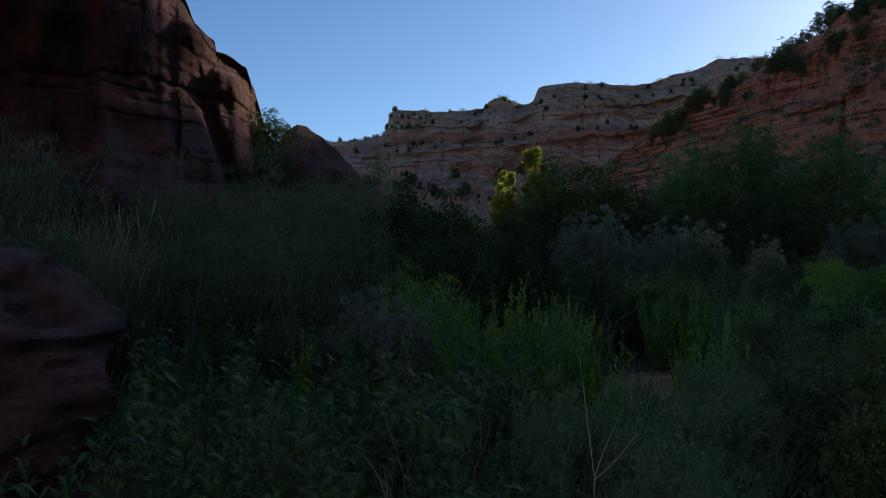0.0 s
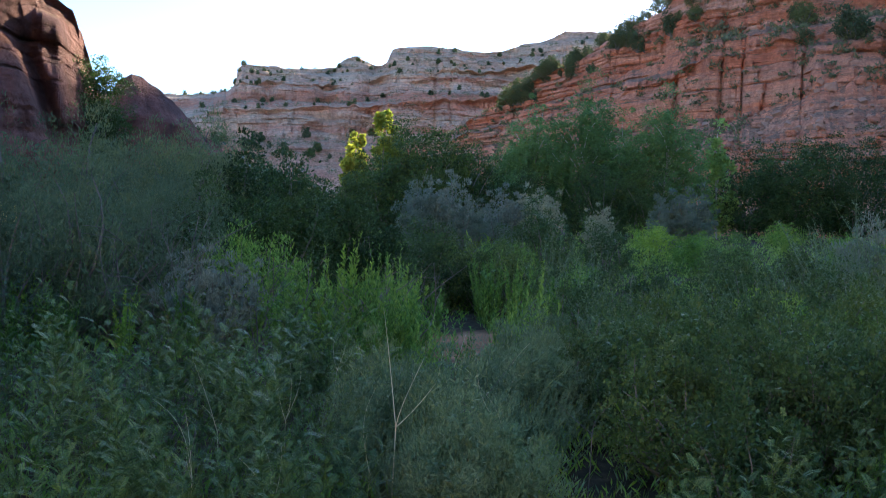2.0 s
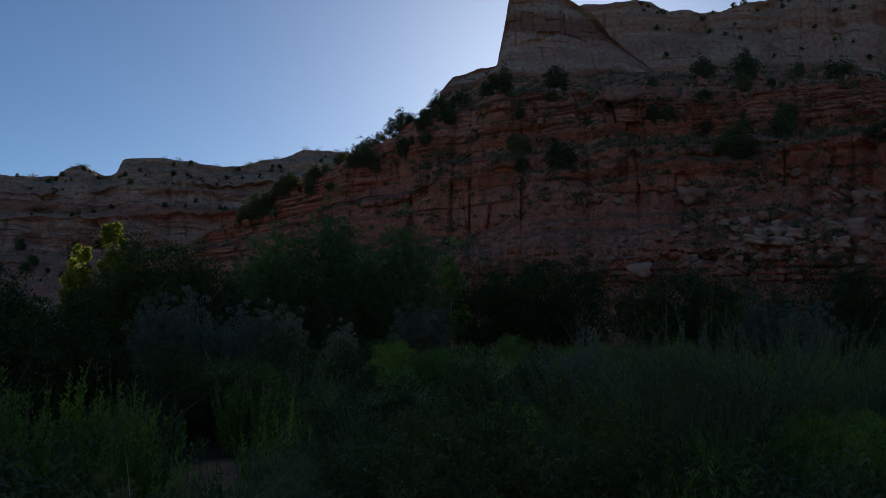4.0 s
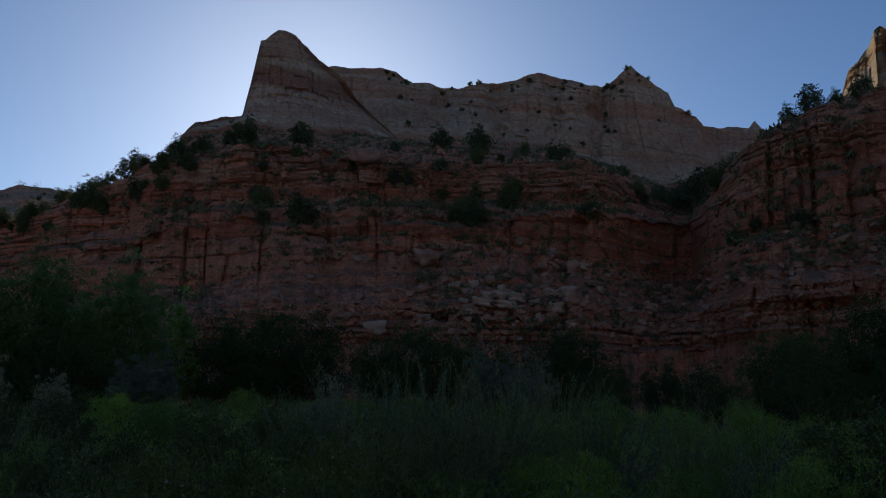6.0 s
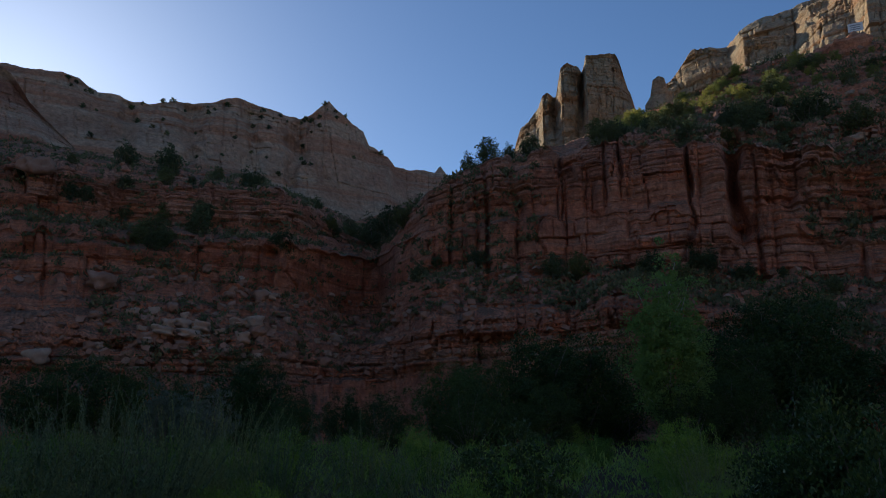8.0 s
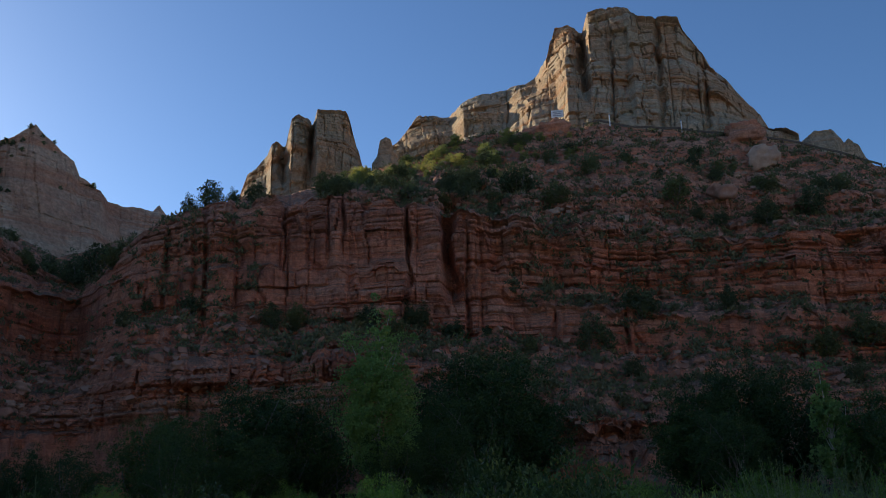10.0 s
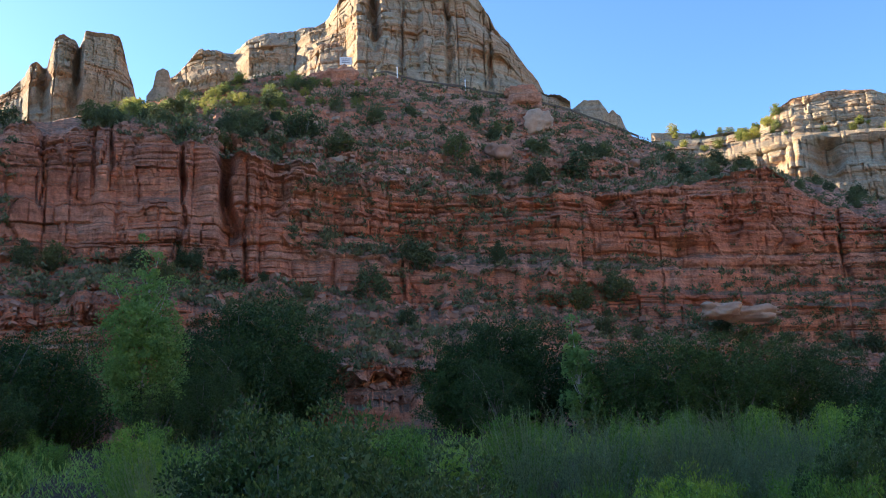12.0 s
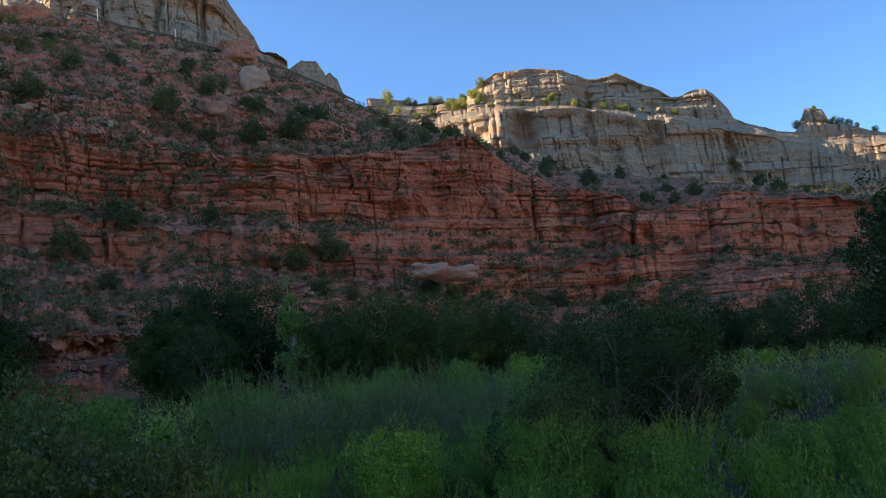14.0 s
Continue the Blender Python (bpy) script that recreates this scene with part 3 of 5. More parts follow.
RIDGE_FACE = skin("sandstone_ridge", RIDGE, 36, 70, 420, [
    [(36, 13.8, 158), (48, 13.8, 158), (55, 13.0, 164), (61, 11.0, 174), (64, 11.0, 178), (70, 11.4, 188)],
    [(36, 18.6, 172), (48, 17.6, 172), (55, 16.6, 178), (63, 15.4, 190), (64.5, 15.0, 205), (70, 14.8, 214)],
    [(36, 21.7, 186), (38.2, 21.6, 186), (40.6, 21.8, 186), (42.2, 21.7, 186), (43.5, 20.9, 187), (46.7, 20.6, 188), (52.4, 21.4, 190), (54.8, 20.9, 192), (56.9, 20.3, 195), (57.8, 20.9, 196), (58.9, 21.7, 197), (60.2, 20.4, 198), (61.4, 19.7, 200), (61.8, 18.7, 202), (63.2, 18.1, 204), (63.8, 17.3, 215), (66.5, 17.1, 222), (66.9, 17.5, 223), (67.4, 16.9, 224), (70, 16.2, 230)],
    [(36, None, 250, 50), (70, None, 270, 50)]], [46, 100, 8], [0.5, 0.75, 0.3],
    "long pale sandstone ridge with dark streaks and small shrubs", "ridge", 0, 12, unit=1.15, joints=1.0, columns=0.5, layered=((0, 0.0),), rough=0.7, bedded=0.3,
    flutes=[(45.5, 0.5, 4, 55, 75), (49.5, 0.6, 4, 50, 74), (53.5, 0.5, 3, 50, 74), (56.6, 0.5, 5, 50, 72)])
MESA_FACE = skin("far_mesa", MESA, -22, 25, 520, [
    [(-22, None, 300, -1), (25, None, 280, -1)],
    [(-22, 2.2, 330), (-5, 3.4, 322), (4, 3.2, 318), (12, 3.4, 312), (25, 5.0, 305)],
    [(-22, 4.0, 345), (-5, 4.6, 336), (4, 4.9, 332), (12, 5.6, 326), (25, 7.0, 320)],
    [(-22, 5.2, 350), (-7, 5.9, 346), (-4, 6.6, 340), (4, 6.9, 336), (8, 7.6, 332), (12, 7.9, 331), (25, 9.0, 326)],
    [(-22, 5.6, 385), (-7, 6.2, 375), (-4, 7.1, 350), (4, 7.4, 348), (8, 8.2, 343), (12, 8.5, 342), (25, 9.6, 338)],
    [(-22, 6.6, 420), (-7.5, 7.2, 410), (-4.4, 7.5, 400), (-3.9, 8.0, 358), (-3.4, 8.4, 354), (2.7, 8.5, 354), (5, 8.8, 356), (7, 9.5, 350), (12.4, 9.8, 348), (20, 10.6, 348), (25, 10.8, 348)],
    [(-22, 6.7, 424), (-7.5, 7.3, 414), (-4.4, 7.5, 404), (-3.8, 8.2, 372), (-3.7, 9.1, 372), (-3.3, 9.4, 372), (-0.6, 9.4, 376), (2.7, 9.5, 376), (3.2, 10.0, 376), (4.1, 10.3, 376), (5.4, 9.7, 378), (6.2, 10.0, 372), (6.5, 10.8, 370), (7.6, 11.1, 370), (9.3, 11.1, 370), (12.4, 10.9, 372), (13.6, 10.9, 372), (15.5, 11.4, 374), (17.4, 11.7, 374), (18.2, 12.2, 374), (19.4, 12.2, 374), (21.3, 11.9, 374), (25, 11.5, 374)],
    [(-22, None, 560, 40), (25, None, 560, 60)]], [16, 26, 44, 20, 40, 40, 6], [0.2, 0.4, 1.0, 0.5, 1.0, 0.6, 0.3],
    "distant mesa in pink and buff bands with scattered trees", "mesa", 4.0, 13, unit=1.7, joints=0.7, layered=((0, 0.3),), ragged=1.0, columns=0.8, marks=[0, 1, 1.8, 2.6, 2.9, 3.5, 4, 5], flutes=[(-1.4, 0.8, 5, 30, 64), (1.8, 0.8, 6, 30, 64), (5.6, 0.9, 7, 30, 70), (9.0, 0.8, 5, 30, 72), (11.6, 0.8, 5, 30, 72), (14.6, 0.9, 6, 30, 74)])
skin("sandstone_butte", CREAM, 82.8, 111.2, 420, [
    [(82.8, 18.6, 166), (86, 19.6, 160), (87.6, 19.9, 156), (88.6, 20.2, 146), (91.2, 20.7, 143), (92.2, 20.8, 135), (95.5, 20.8, 131), (100, 20.4, 132), (107.5, 18.8, 136), (111.2, 17.4, 140)],
    [(82.8, 21.2, 182), (86, 22.5, 178), (87.4, 22.8, 177), (88.3, 23.0, 162), (91.6, 23.7, 161), (92.6, 24.0, 147), (95.2, 24.9, 146), (96.0, 25.1, 137), (98, 25.2, 138), (100.5, 25.0, 140), (100.9, 24.9, 137), (103, 24.6, 139), (106.5, 23.4, 143), (109, 21.3, 148), (111.2, 19.3, 154)],
    [(82.8, 21.6, 192), (83.5, 22.3, 192), (85.1, 23.5, 191), (87.2, 23.8, 190), (88.1, 24.6, 177), (89.7, 25.3, 176), (91.4, 25.4, 175), (93.7, 26.2, 174), (94.6, 27.4, 161), (95.4, 29.2, 160), (96.4, 29.4, 158), (97.4, 28.8, 158), (97.9, 30.0, 149), (98.8, 30.1, 148), (100.9, 29.8, 148), (101.5, 29.0, 148), (103.0, 28.7, 149), (104.3, 28.5, 150), (104.6, 27.7, 152), (105.4, 26.9, 154), (106.2, 25.4, 156), (107.4, 23.8, 158), (108.8, 21.9, 160), (109.8, 20.3, 161), (111.2, 19.4, 164)],
    [(82.8, None, 215, 58), (97, None, 205, 66), (111.2, None, 205, 52)]], [70, 110, 10], [0.9, 1.0, 0.4],
    "tall cream sandstone butte with upright joints, sunlit edges", "butte", 6.5, 14, unit=0.95, joints=1.1, layered=((0, 0.05),), columns=1.0,
    flutes=[(97.3, 0.3, 4.5, 62, 88), (99.3, 0.16, 1.6, 52, 80), (102.7, 0.2, 2.2, 52, 84), (105.6, 0.2, 2.4, 52, 76), (92.6, 0.4, 2.5, 60, 74)])
skin("rock_tower", CREAM, 71.6, 81.6, 170, [
    [(71.6, 15.0, 150), (74, 15.6, 145), (78, 16.6, 143), (81.6, 17.4, 147)],
    [(71.6, 17.3, 157), (72.2, 18.3, 155), (73.8, 20.1, 158), (74.3, 20.8, 150), (75.2, 21.4, 151), (75.7, 21.6, 145), (77.1, 21.6, 148), (77.5, 21.6, 143), (79.5, 21.6, 146), (80.7, 20.6, 149), (81.2, 19.9, 152), (81.6, 19.3, 156)],
    [(71.6, 17.5, 172), (72.2, 18.4, 170), (72.7, 19.8, 168), (73.9, 20.9, 166), (74.3, 21.9, 156), (74.6, 22.1, 155), (75.3, 22.0, 157), (75.7, 23.5, 150), (76.2, 23.7, 150), (76.8, 23.6, 152), (77.2, 23.2, 155), (77.5, 24.2, 148), (79.6, 24.0, 150), (79.9, 23.4, 151), (80.5, 21.6, 154), (80.8, 20.6, 156), (81.6, 19.4, 160)],
    [(71.6, None, 185, 45), (81.6, None, 185, 48)]], [46, 56, 8], [0.8, 1.0, 0.4],
    "cream sandstone tower split by upright cracks", "rock tower", 7.0, 15, unit=0.75, joints=1.0, layered=((0, 0.05),), columns=1.0, flutes=[(75.3, 0.3, 3.5, 52, 72), (77.1, 0.22, 4.5, 50, 72), (73.9, 0.25, 2.5, 50, 62)])
DOMES = skin("sandstone_domes", CREAM, 116.5, 160, 480, [
    [(116.5, 12.2, 168), (125, 11.0, 172), (130, 9.2, 178), (141, 6.8, 192), (150, 5.2, 204), (160, 4.0, 216)],
    [(116.5, 15.0, 190), (121, 15.4, 190), (124, 15.9, 186), (126, 16.2, 184), (132, 15.4, 188), (137, 14.0, 194), (141, 12.6, 202), (146, 10.8, 212), (160, 8.4, 226)],
    [(116.5, 15.4, 200), (121, 15.9, 200), (123.5, 16.2, 200), (125, 16.4, 203), (130, 15.9, 205), (137, 14.4, 210), (141.5, 12.9, 216), (146, 11.2, 224), (160, 8.8, 236)],
    [(116.5, 17.6, 222), (118.1, 17.5, 222), (120, 17.1, 222), (123.2, 17.1, 218), (124.5, 17.9, 216), (125.8, 18.5, 216), (128.2, 18.6, 216), (130.5, 18.2, 216), (132, 17.3, 219), (133.9, 17.5, 219), (135.7, 16.5, 222), (137.5, 15.4, 224), (138.6, 15.6, 224), (139.7, 15.4, 224), (140.9, 14.1, 226), (141.2, 13.4, 228), (142.8, 12.4, 230), (144.8, 11.8, 232), (145.5, 13.1, 232), (146.5, 12.9, 232), (146.8, 12.1, 234), (150, 10.9, 238), (160, 9.4, 246)],
    [(116.5, None, 290, 50), (160, None, 310, 30)]], [80, 10, 64, 8], [1.0, 0.4, 0.9, 0.3],
    "rounded pale sandstone domes over streaked cream cliffs", "domes", 3.5, 16, unit=1.0, joints=1.2, bedded=0.5, layered=((0, 0.1),), columns=0.8, hollow=[(127.3, 1.0, 50.0, 5.0, 4.0, 0.0), (124.2, 0.6, 47.0, 4.0, 2.0, 0.0), (133.0, 0.8, 42.0, 4.0, 2.5, 0.0)], flutes=[(127.5, 0.9, 3, 40, 56), (131.8, 0.3, 3, 38, 66), (136, 0.8, 3, 36, 60), (140.9, 0.3, 3, 30, 50)])
skin("sandstone_knob", CREAM, 110.6, 115.4, 70, [
    [(110.6, 16.6, 146), (115.4, 14.8, 150)],
    [(110.6, 18.9, 152), (111.0, 19.6, 152), (112.2, 20.3, 152), (113.2, 20.1, 152), (113.8, 19.2, 153), (114.1, 19.4, 153), (114.6, 18.9, 153), (114.9, 18.0, 154), (115.4, 17.4, 155)],
    [(110.6, None, 168, 46), (115.4, None, 168, 44)]], [36, 8], [0.6, 0.3], "small rounded cream sandstone knob by the road", "rock", 3.0, 17, unit=0.6)
skin("hoodoo", CREAM, 81.5, 83.4, 36, [
    [(81.5, 18.6, 146), (83.4, 19.0, 146)],
    [(81.5, 20.7, 149), (81.9, 21.3, 149), (82.1, 22.3, 149), (82.5, 22.5, 149), (82.9, 22.4, 149), (83.1, 21.6, 149), (83.4, 21.2, 150)],
    [(81.5, None, 156, 52), (83.4, None, 156, 53)]], [30, 6], [0.5, 0.3], "small rounded sandstone hoodoo on the slope", "hoodoo", 0, 18, unit=0.4)

# Unseen wall added behind the camera; its pale face bounces sunlight forward.
skin("opposite_cliff", CREAM, 168, 308, 260, [
    [(168, None, 100, -1), (308, None, 95, -1)], [(168, 7, 116), (308, 8, 108)], [(168, 17, 128), (220, 20, 128), (308, 18, 120)], [(168, None, 200, 44), (308, None, 200, 44)]], [14, 50, 8], [0.4, 1.0, 0.3],
    "unseen cream wall added behind the camera to bounce sunlight", "cliff", 4.5, 31)

# ---- the near outcrop and its boulder ----
skin("sandstone_outcrop", PURPLE, -75, -11.2, 560, [
    [(-75, None, 10.5, -0.5), (-28, None, 11.5, -0.5), (-20, None, 12.7, -0.5), (-14, None, 15.2, -0.5), (-11.2, None, 17.7, -0.5)],
    [(-75, 5, 11.47), (-28, 5.5, 12.15), (-20, 6.0, 13.33), (-14, 6.0, 15.69), (-12.4, 5.4, 17.36), (-11.2, 4.6, 18.6)],
    [(-75, 20, 13.02), (-28, 17.5, 13.02), (-20, 16.0, 13.95), (-17.2, 14.5, 14.63), (-16, 12.3, 15.25), (-14, 10.4, 16.24), (-12.6, 8.2, 17.86), (-11.2, 5.2, 19.22)],
    [(-75, 26, 14.88), (-28, 24, 14.57), (-21, 21.0, 15.19), (-18, 18.0, 15.5), (-17, 16.2, 15.75), (-16.6, 15.1, 15.87), (-15.3, 13.7, 16.24), (-15.2, 13.0, 16.37), (-14.6, 12.7, 16.62), (-13.2, 11.6, 17.24), (-12.9, 10.4, 17.61), (-12.6, 9.6, 18.1), (-12.1, 8.4, 18.6), (-11.6, 6.4, 19.22), (-11.2, 5.3, 19.84)],
    [(-75, None, 27.3, 6.2), (-11.2, None, 27.3, 2.4)]], [60, 90, 50, 10], [0.8, 1.0, 0.9, 0.3],
    "weathered purple-brown sandstone outcrop with a dark hollow", "rock outcrop", 0, 21, unit=0.47, rough=0.62, ragged=0.22, layered=((0, 0.15),),
    hollow=[(-31, 10.2, 3.9, 1.1, 2.8, 0.0), (-15.0, 0.6, 3.4, 0.8, 0.8, 1.3), (-14.6, 0.9, 4.6, 0.28, -0.7, 0.5), (-16.4, 0.8, 5.3, 0.25, -0.6, 0.3), (-26, 5, 1.4, 0.25, 0.4, 0.0)])
skin("sandstone_hump", PURPLE, -11.8, -3.6, 130, [
    [(-11.8, None, 19.2, -0.5), (-3.6, None, 22.9, -0.5)],
    [(-11.8, 3.4, 20.77), (-10.8, 5.6, 20.46), (-9.5, 6.2, 20.46), (-7, 5.4, 21.7), (-3.6, 2.4, 24.18)],
    [(-11.8, 4.0, 22.32), (-11.3, 6.8, 22.07), (-10.7, 8.1, 21.82), (-9.9, 8.7, 21.82), (-9.2, 8.5, 21.95), (-8.4, 7.8, 22.2), (-7.1, 6.5, 22.94), (-5.6, 5.0, 24.18), (-4.8, 4.2, 24.8), (-3.6, 2.6, 26.04)],
    [(-11.8, None, 29.8, 2.4), (-3.6, None, 31.0, 1.2)]], [30, 40, 8], [0.5, 0.6, 0.3], "rounded brown sandstone hump behind scrub", "rock outcrop", 0, 22, unit=0.43, rough=0.3, layered=((0, 0.1),))


def boulder_mesh(name, seed, material, n=22, lumpy=0.25, layer=0.0, p=4.0):
    """A weathered, slightly layered block about 1 m across, resting on z = 0."""
    u, v = np.meshgrid(np.linspace(0, math.pi, n), np.linspace(0, 2 * math.pi, n * 2 + 1)[:-1], indexing="ij")
    d = np.stack([np.sin(u) * np.cos(v), np.sin(u) * np.sin(v), np.cos(u)], -1)
    d = d / (np.sum(np.abs(d) ** p, -1, keepdims=True) ** (1 / p)) * 0.5
    x, y, z = d[..., 0], d[..., 1], d[..., 2]
    k = 1 + lumpy * fbm(x * 3 + seed, y * 3, z * 3, 3)
    if layer:
        q = z / layer + 0.4 * vnoise(x * 3, y * 3, seed + 0 * x)
        k = k + 0.17 * (hsh(np.floor(q), seed) - 0.5) - 0.06 * (np.abs(q - np.floor(q) - 0.5) > 0.43)
    P = np.stack([x * k, y * k, z * k], -1)
    P[..., 2] -= P[..., 2].min()
    return mesh(name, P.reshape(-1, 3), grid_faces(n, n * 2, True)[:, ::-1], material)


def place_boulders():
    near = new("boulder", boulder_mesh("boulder", 4, PURPLE, 70, 0.22, 0.085, 2.5))
    p = at(-32.0, 0, 6.6)
    near.matrix_world = pose(p.x, p.y, -0.12, 0, 3, 25) @ Matrix.Diagonal((2.1, 1.9, 1.5, 1))
    tagged(near, "low reddish sandstone boulder with thin layers, close by", "boulder", "boulders")
    low = new("boulder", boulder_mesh("boulder", 9, PURPLE, 40, 0.25, 0.1))
    p = at(-26.6, 0, 6.0)
    low.matrix_world = pose(p.x, p.y, -0.1, 0, 0, 70) @ Matrix.Diagonal((0.7, 0.6, 0.75, 1))
    tagged(low, "small sandstone block beside the larger boulder", "boulder", "boulders")
    shapes = [boulder_mesh("boulder", s, m, 14, 0.3, 0.2) for s, m in ((1, DEBRIS), (2, DEBRIS), (3, PALE_ROCK), (5, RED))]
    r, z, az, seg = WALL
    rng = random.Random(5)
    spots = []
    for a0, a1, lo, hi, n, s0, s1, which in ((44, 62, 0.35, 1.15, 80, 0.4, 1.5, (0, 1, 2)), (62, 72, 0.3, 1.0, 20, 0.4, 1.4, (0, 1, 3)), (84, 112, 0.3, 1.0, 45, 0.4, 1.2, (0, 1, 3)), (86, 118, 2.05, 2.95, 70, 0.4, 1.5, (0, 1, 1, 2)), (112, 150, 0.4, 1.0, 25, 0.4, 1.4, (0, 1, 3)), (24, 44, 0.4, 1.1, 30, 0.4, 1.4, (0, 1, 3)), (30, 60, 2.1, 2.9, 24, 0.4, 1.3, (0, 3))):
        for _ in range(n):
            spots.append((rng.uniform(a0, a1), rng.uniform(lo, hi), rng.uniform(s0, s1) * rng.uniform(0.6, 1.0), rng.choice(which)))
    spots += [(rng.uniform(46.5, 56.5), rng.uniform(0.52, 0.74), rng.uniform(0.6, 1.5), 2) for _ in range(18)]
    spots += [(44.6, 0.93, 2.2, 0), (49.7, 0.62, 1.3, 2), (95.3, 0.62, 1.7, 3), (40.3, 1.9, 2.6, 1), (41.2, 0.28, 1.4, 2), (101.8, 1.62, 1.5, 1), (124.9, 1.75, 1.8, 3), (106, 2.35, 2.4, 1)]
    for a, sg, size, w in spots:
        j = int(np.argmin(np.abs(az - a)))
        i = int(np.argmin(np.abs(seg[:, j] - sg)))
        ob = new("boulder", shapes[w])
        ob.matrix_world = pose(r[i, j] * math.sin(radians(az[j])), r[i, j] * math.cos(radians(az[j])), z[i, j] - 0.18 * size, rng.uniform(-15, 15), rng.uniform(-15, 15), rng.uniform(0, 360)) @ Matrix.Diagonal((size * rng.uniform(0.8, 1.4), size, size * rng.uniform(0.5, 0.9), 1))
        tagged(ob, ("pale fallen sandstone block on the slope" if w == 2 else "fallen red sandstone block on the talus slope"), "boulder", "fallen boulders")
    for a, e, d, sx, sy, sz, m, word in ((94.4, 21.4, 122.5, 6.5, 4, 4.2, RED, "dark red crumbling rock knob below the road sign"), (107.9, 19.6, 127, 6, 4, 4.4, RED, "dark red crumbling rock knob beside the road"), (109.0, 18.3, 119, 3.6, 2.4, 3.4, PALE_ROCK, "pale smooth slab leaning on the slope"),
                                         (120.0, 5.2, 86.3, 3.6, 3, 1.5, PALE_ROCK, "pale fresh rock face at the cliff foot"), (121.8, 4.9, 87.3, 4.8, 3, 1.4, PALE_ROCK, "pale fresh rock face at the cliff foot"), (134.6, 2.0, 97, 2.6, 2.6, 2.4, RED, "reddish rock block at the cliff foot")):
        ob = new("rock_knob", boulder_mesh("rock_knob", int(a * 7), m, 26, 0.45 if m is RED else 0.34, 0.16, 3.0 if m is RED else 3.6))
        q = at(a, e, d)
        ob.matrix_world = pose(q.x, q.y, q.z - 0.4, rng.uniform(-8, 8), rng.uniform(-8, 8), -a) @ Matrix.Diagonal((sx, sy, sz, 1))
        tagged(ob, word, "rock", "landmark rocks")
    # rubble too small and too many to count
    rs = np.random.RandomState(8)
    V, F = [], []
    cube = np.array([(-1, -1, -1), (1, -1, -1), (1, 1, -1), (-1, 1, -1), (-1, -1, 1), (1, -1, 1), (1, 1, 1), (-1, 1, 1)], float) * 0.5
    quad = np.array([(0, 3, 2, 1), (4, 5, 6, 7), (0, 1, 5, 4), (1, 2, 6, 5), (2, 3, 7, 6), (3, 0, 4, 7)])
    for a0, a1, lo, hi, n in ((44, 64, 0.25, 1.1, 1100), (64, 84, 0.3, 1.05, 400), (84, 118, 0.25, 1.05, 900), (80, 120, 2.02, 2.97, 2400), (118, 155, 0.3, 1.0, 500), (26, 60, 2.05, 2.95, 900), (12, 44, 0.5, 1.05, 500)):
        for _ in range(n):
            j = int(np.searchsorted(az, rs.uniform(a0, a1)))
            i = int(np.argmin(np.abs(seg[:, j] - rs.uniform(lo, hi))))
            size = 0.16 + 0.55 * rs.rand() ** 3
            t = Euler(rs.uniform(-0.6, 0.6, 3) + np.array([0, 0, rs.uniform(0, 6)])).to_matrix()
            c = (cube * (1 + 0.3 * rs.uniform(-1, 1, (8, 3)))) * size * np.array([1.2, 1, 0.7]) @ np.array(t).T
            F.append(quad + 8 * len(V))
            V.append(c + np.array([r[i, j] * math.sin(radians(az[j])), r[i, j] * math.cos(radians(az[j])), z[i, j] + 0.1 * size]))
    ob = new("talus_rubble", mesh("talus_rubble", np.concatenate(V), np.concatenate(F), DEBRIS, True))
    tagged(ob, "loose broken red and grey stones on the slopes", "rubble", kind="stuff")


place_boulders()


# ---- plants ----
def leaves(c, d, side, length, width):
    """Pointed leaves as folded diamonds: place, direction, side vector, sizes. Returns vertices and quads."""
    c, d, side = (np.asarray(a, float) for a in (c, d, side))
    length, width = np.broadcast_to(length, len(c))[:, None], np.broadcast_to(width, len(c))[:, None]
    v = np.stack([c, c + d * length * 0.45 + side * width * 0.5, c + d * length, c + d * length * 0.45 - side * width * 0.5], 1).reshape(-1, 3)
    return v, np.arange(len(v)).reshape(-1, 4)


def unit(v):
    return v / (np.linalg.norm(v, axis=-1, keepdims=True) + 1e-9)


def tubes(paths, radii, sides=4, rooted=False):
    """Tapered limbs along paths of places; rooted: all grow from one crown of the root."""
    V, F, n = [], [], 0
    ang = np.linspace(0, 2 * math.pi, sides + 1)[:-1]
    for p, (r0, r1) in zip(paths, radii):
        p = np.asarray(p, float)
        t = unit(np.gradient(p, axis=0))
        a = unit(np.cross(t, np.array([0.31, 0.95, 0.05])))
        b = np.cross(t, a)
        rad = np.linspace(r0, r1, len(p))[:, None, None]
        V.append((p[:, None] + rad * (a[:, None] * np.cos(ang)[:, None] + b[:, None] * np.sin(ang)[:, None])).reshape(-1, 3))
        F.append(grid_faces(len(p), sides, True) + n)
        n += len(p) * sides
    if rooted:
        starts = np.cumsum([0] + [len(p) * sides for p in paths[:-1]])
        V.append(np.array([(0, 0, -0.04), (0.01, 0, -0.04)]))
        F.append(np.array([(k, k + 1, n, n + 1) for k in starts]))
    return np.concatenate(V), np.concatenate(F)


def bend(a, b, n, rs, sag=0.15):
    t = np.linspace(0, 1, n)[:, None]
    a, b = np.asarray(a, float), np.asarray(b, float)
    mid = rs.uniform(-1, 1, 3) * sag * np.linalg.norm(b - a)
    return a + (b - a) * t + mid * np.sin(t * math.pi)


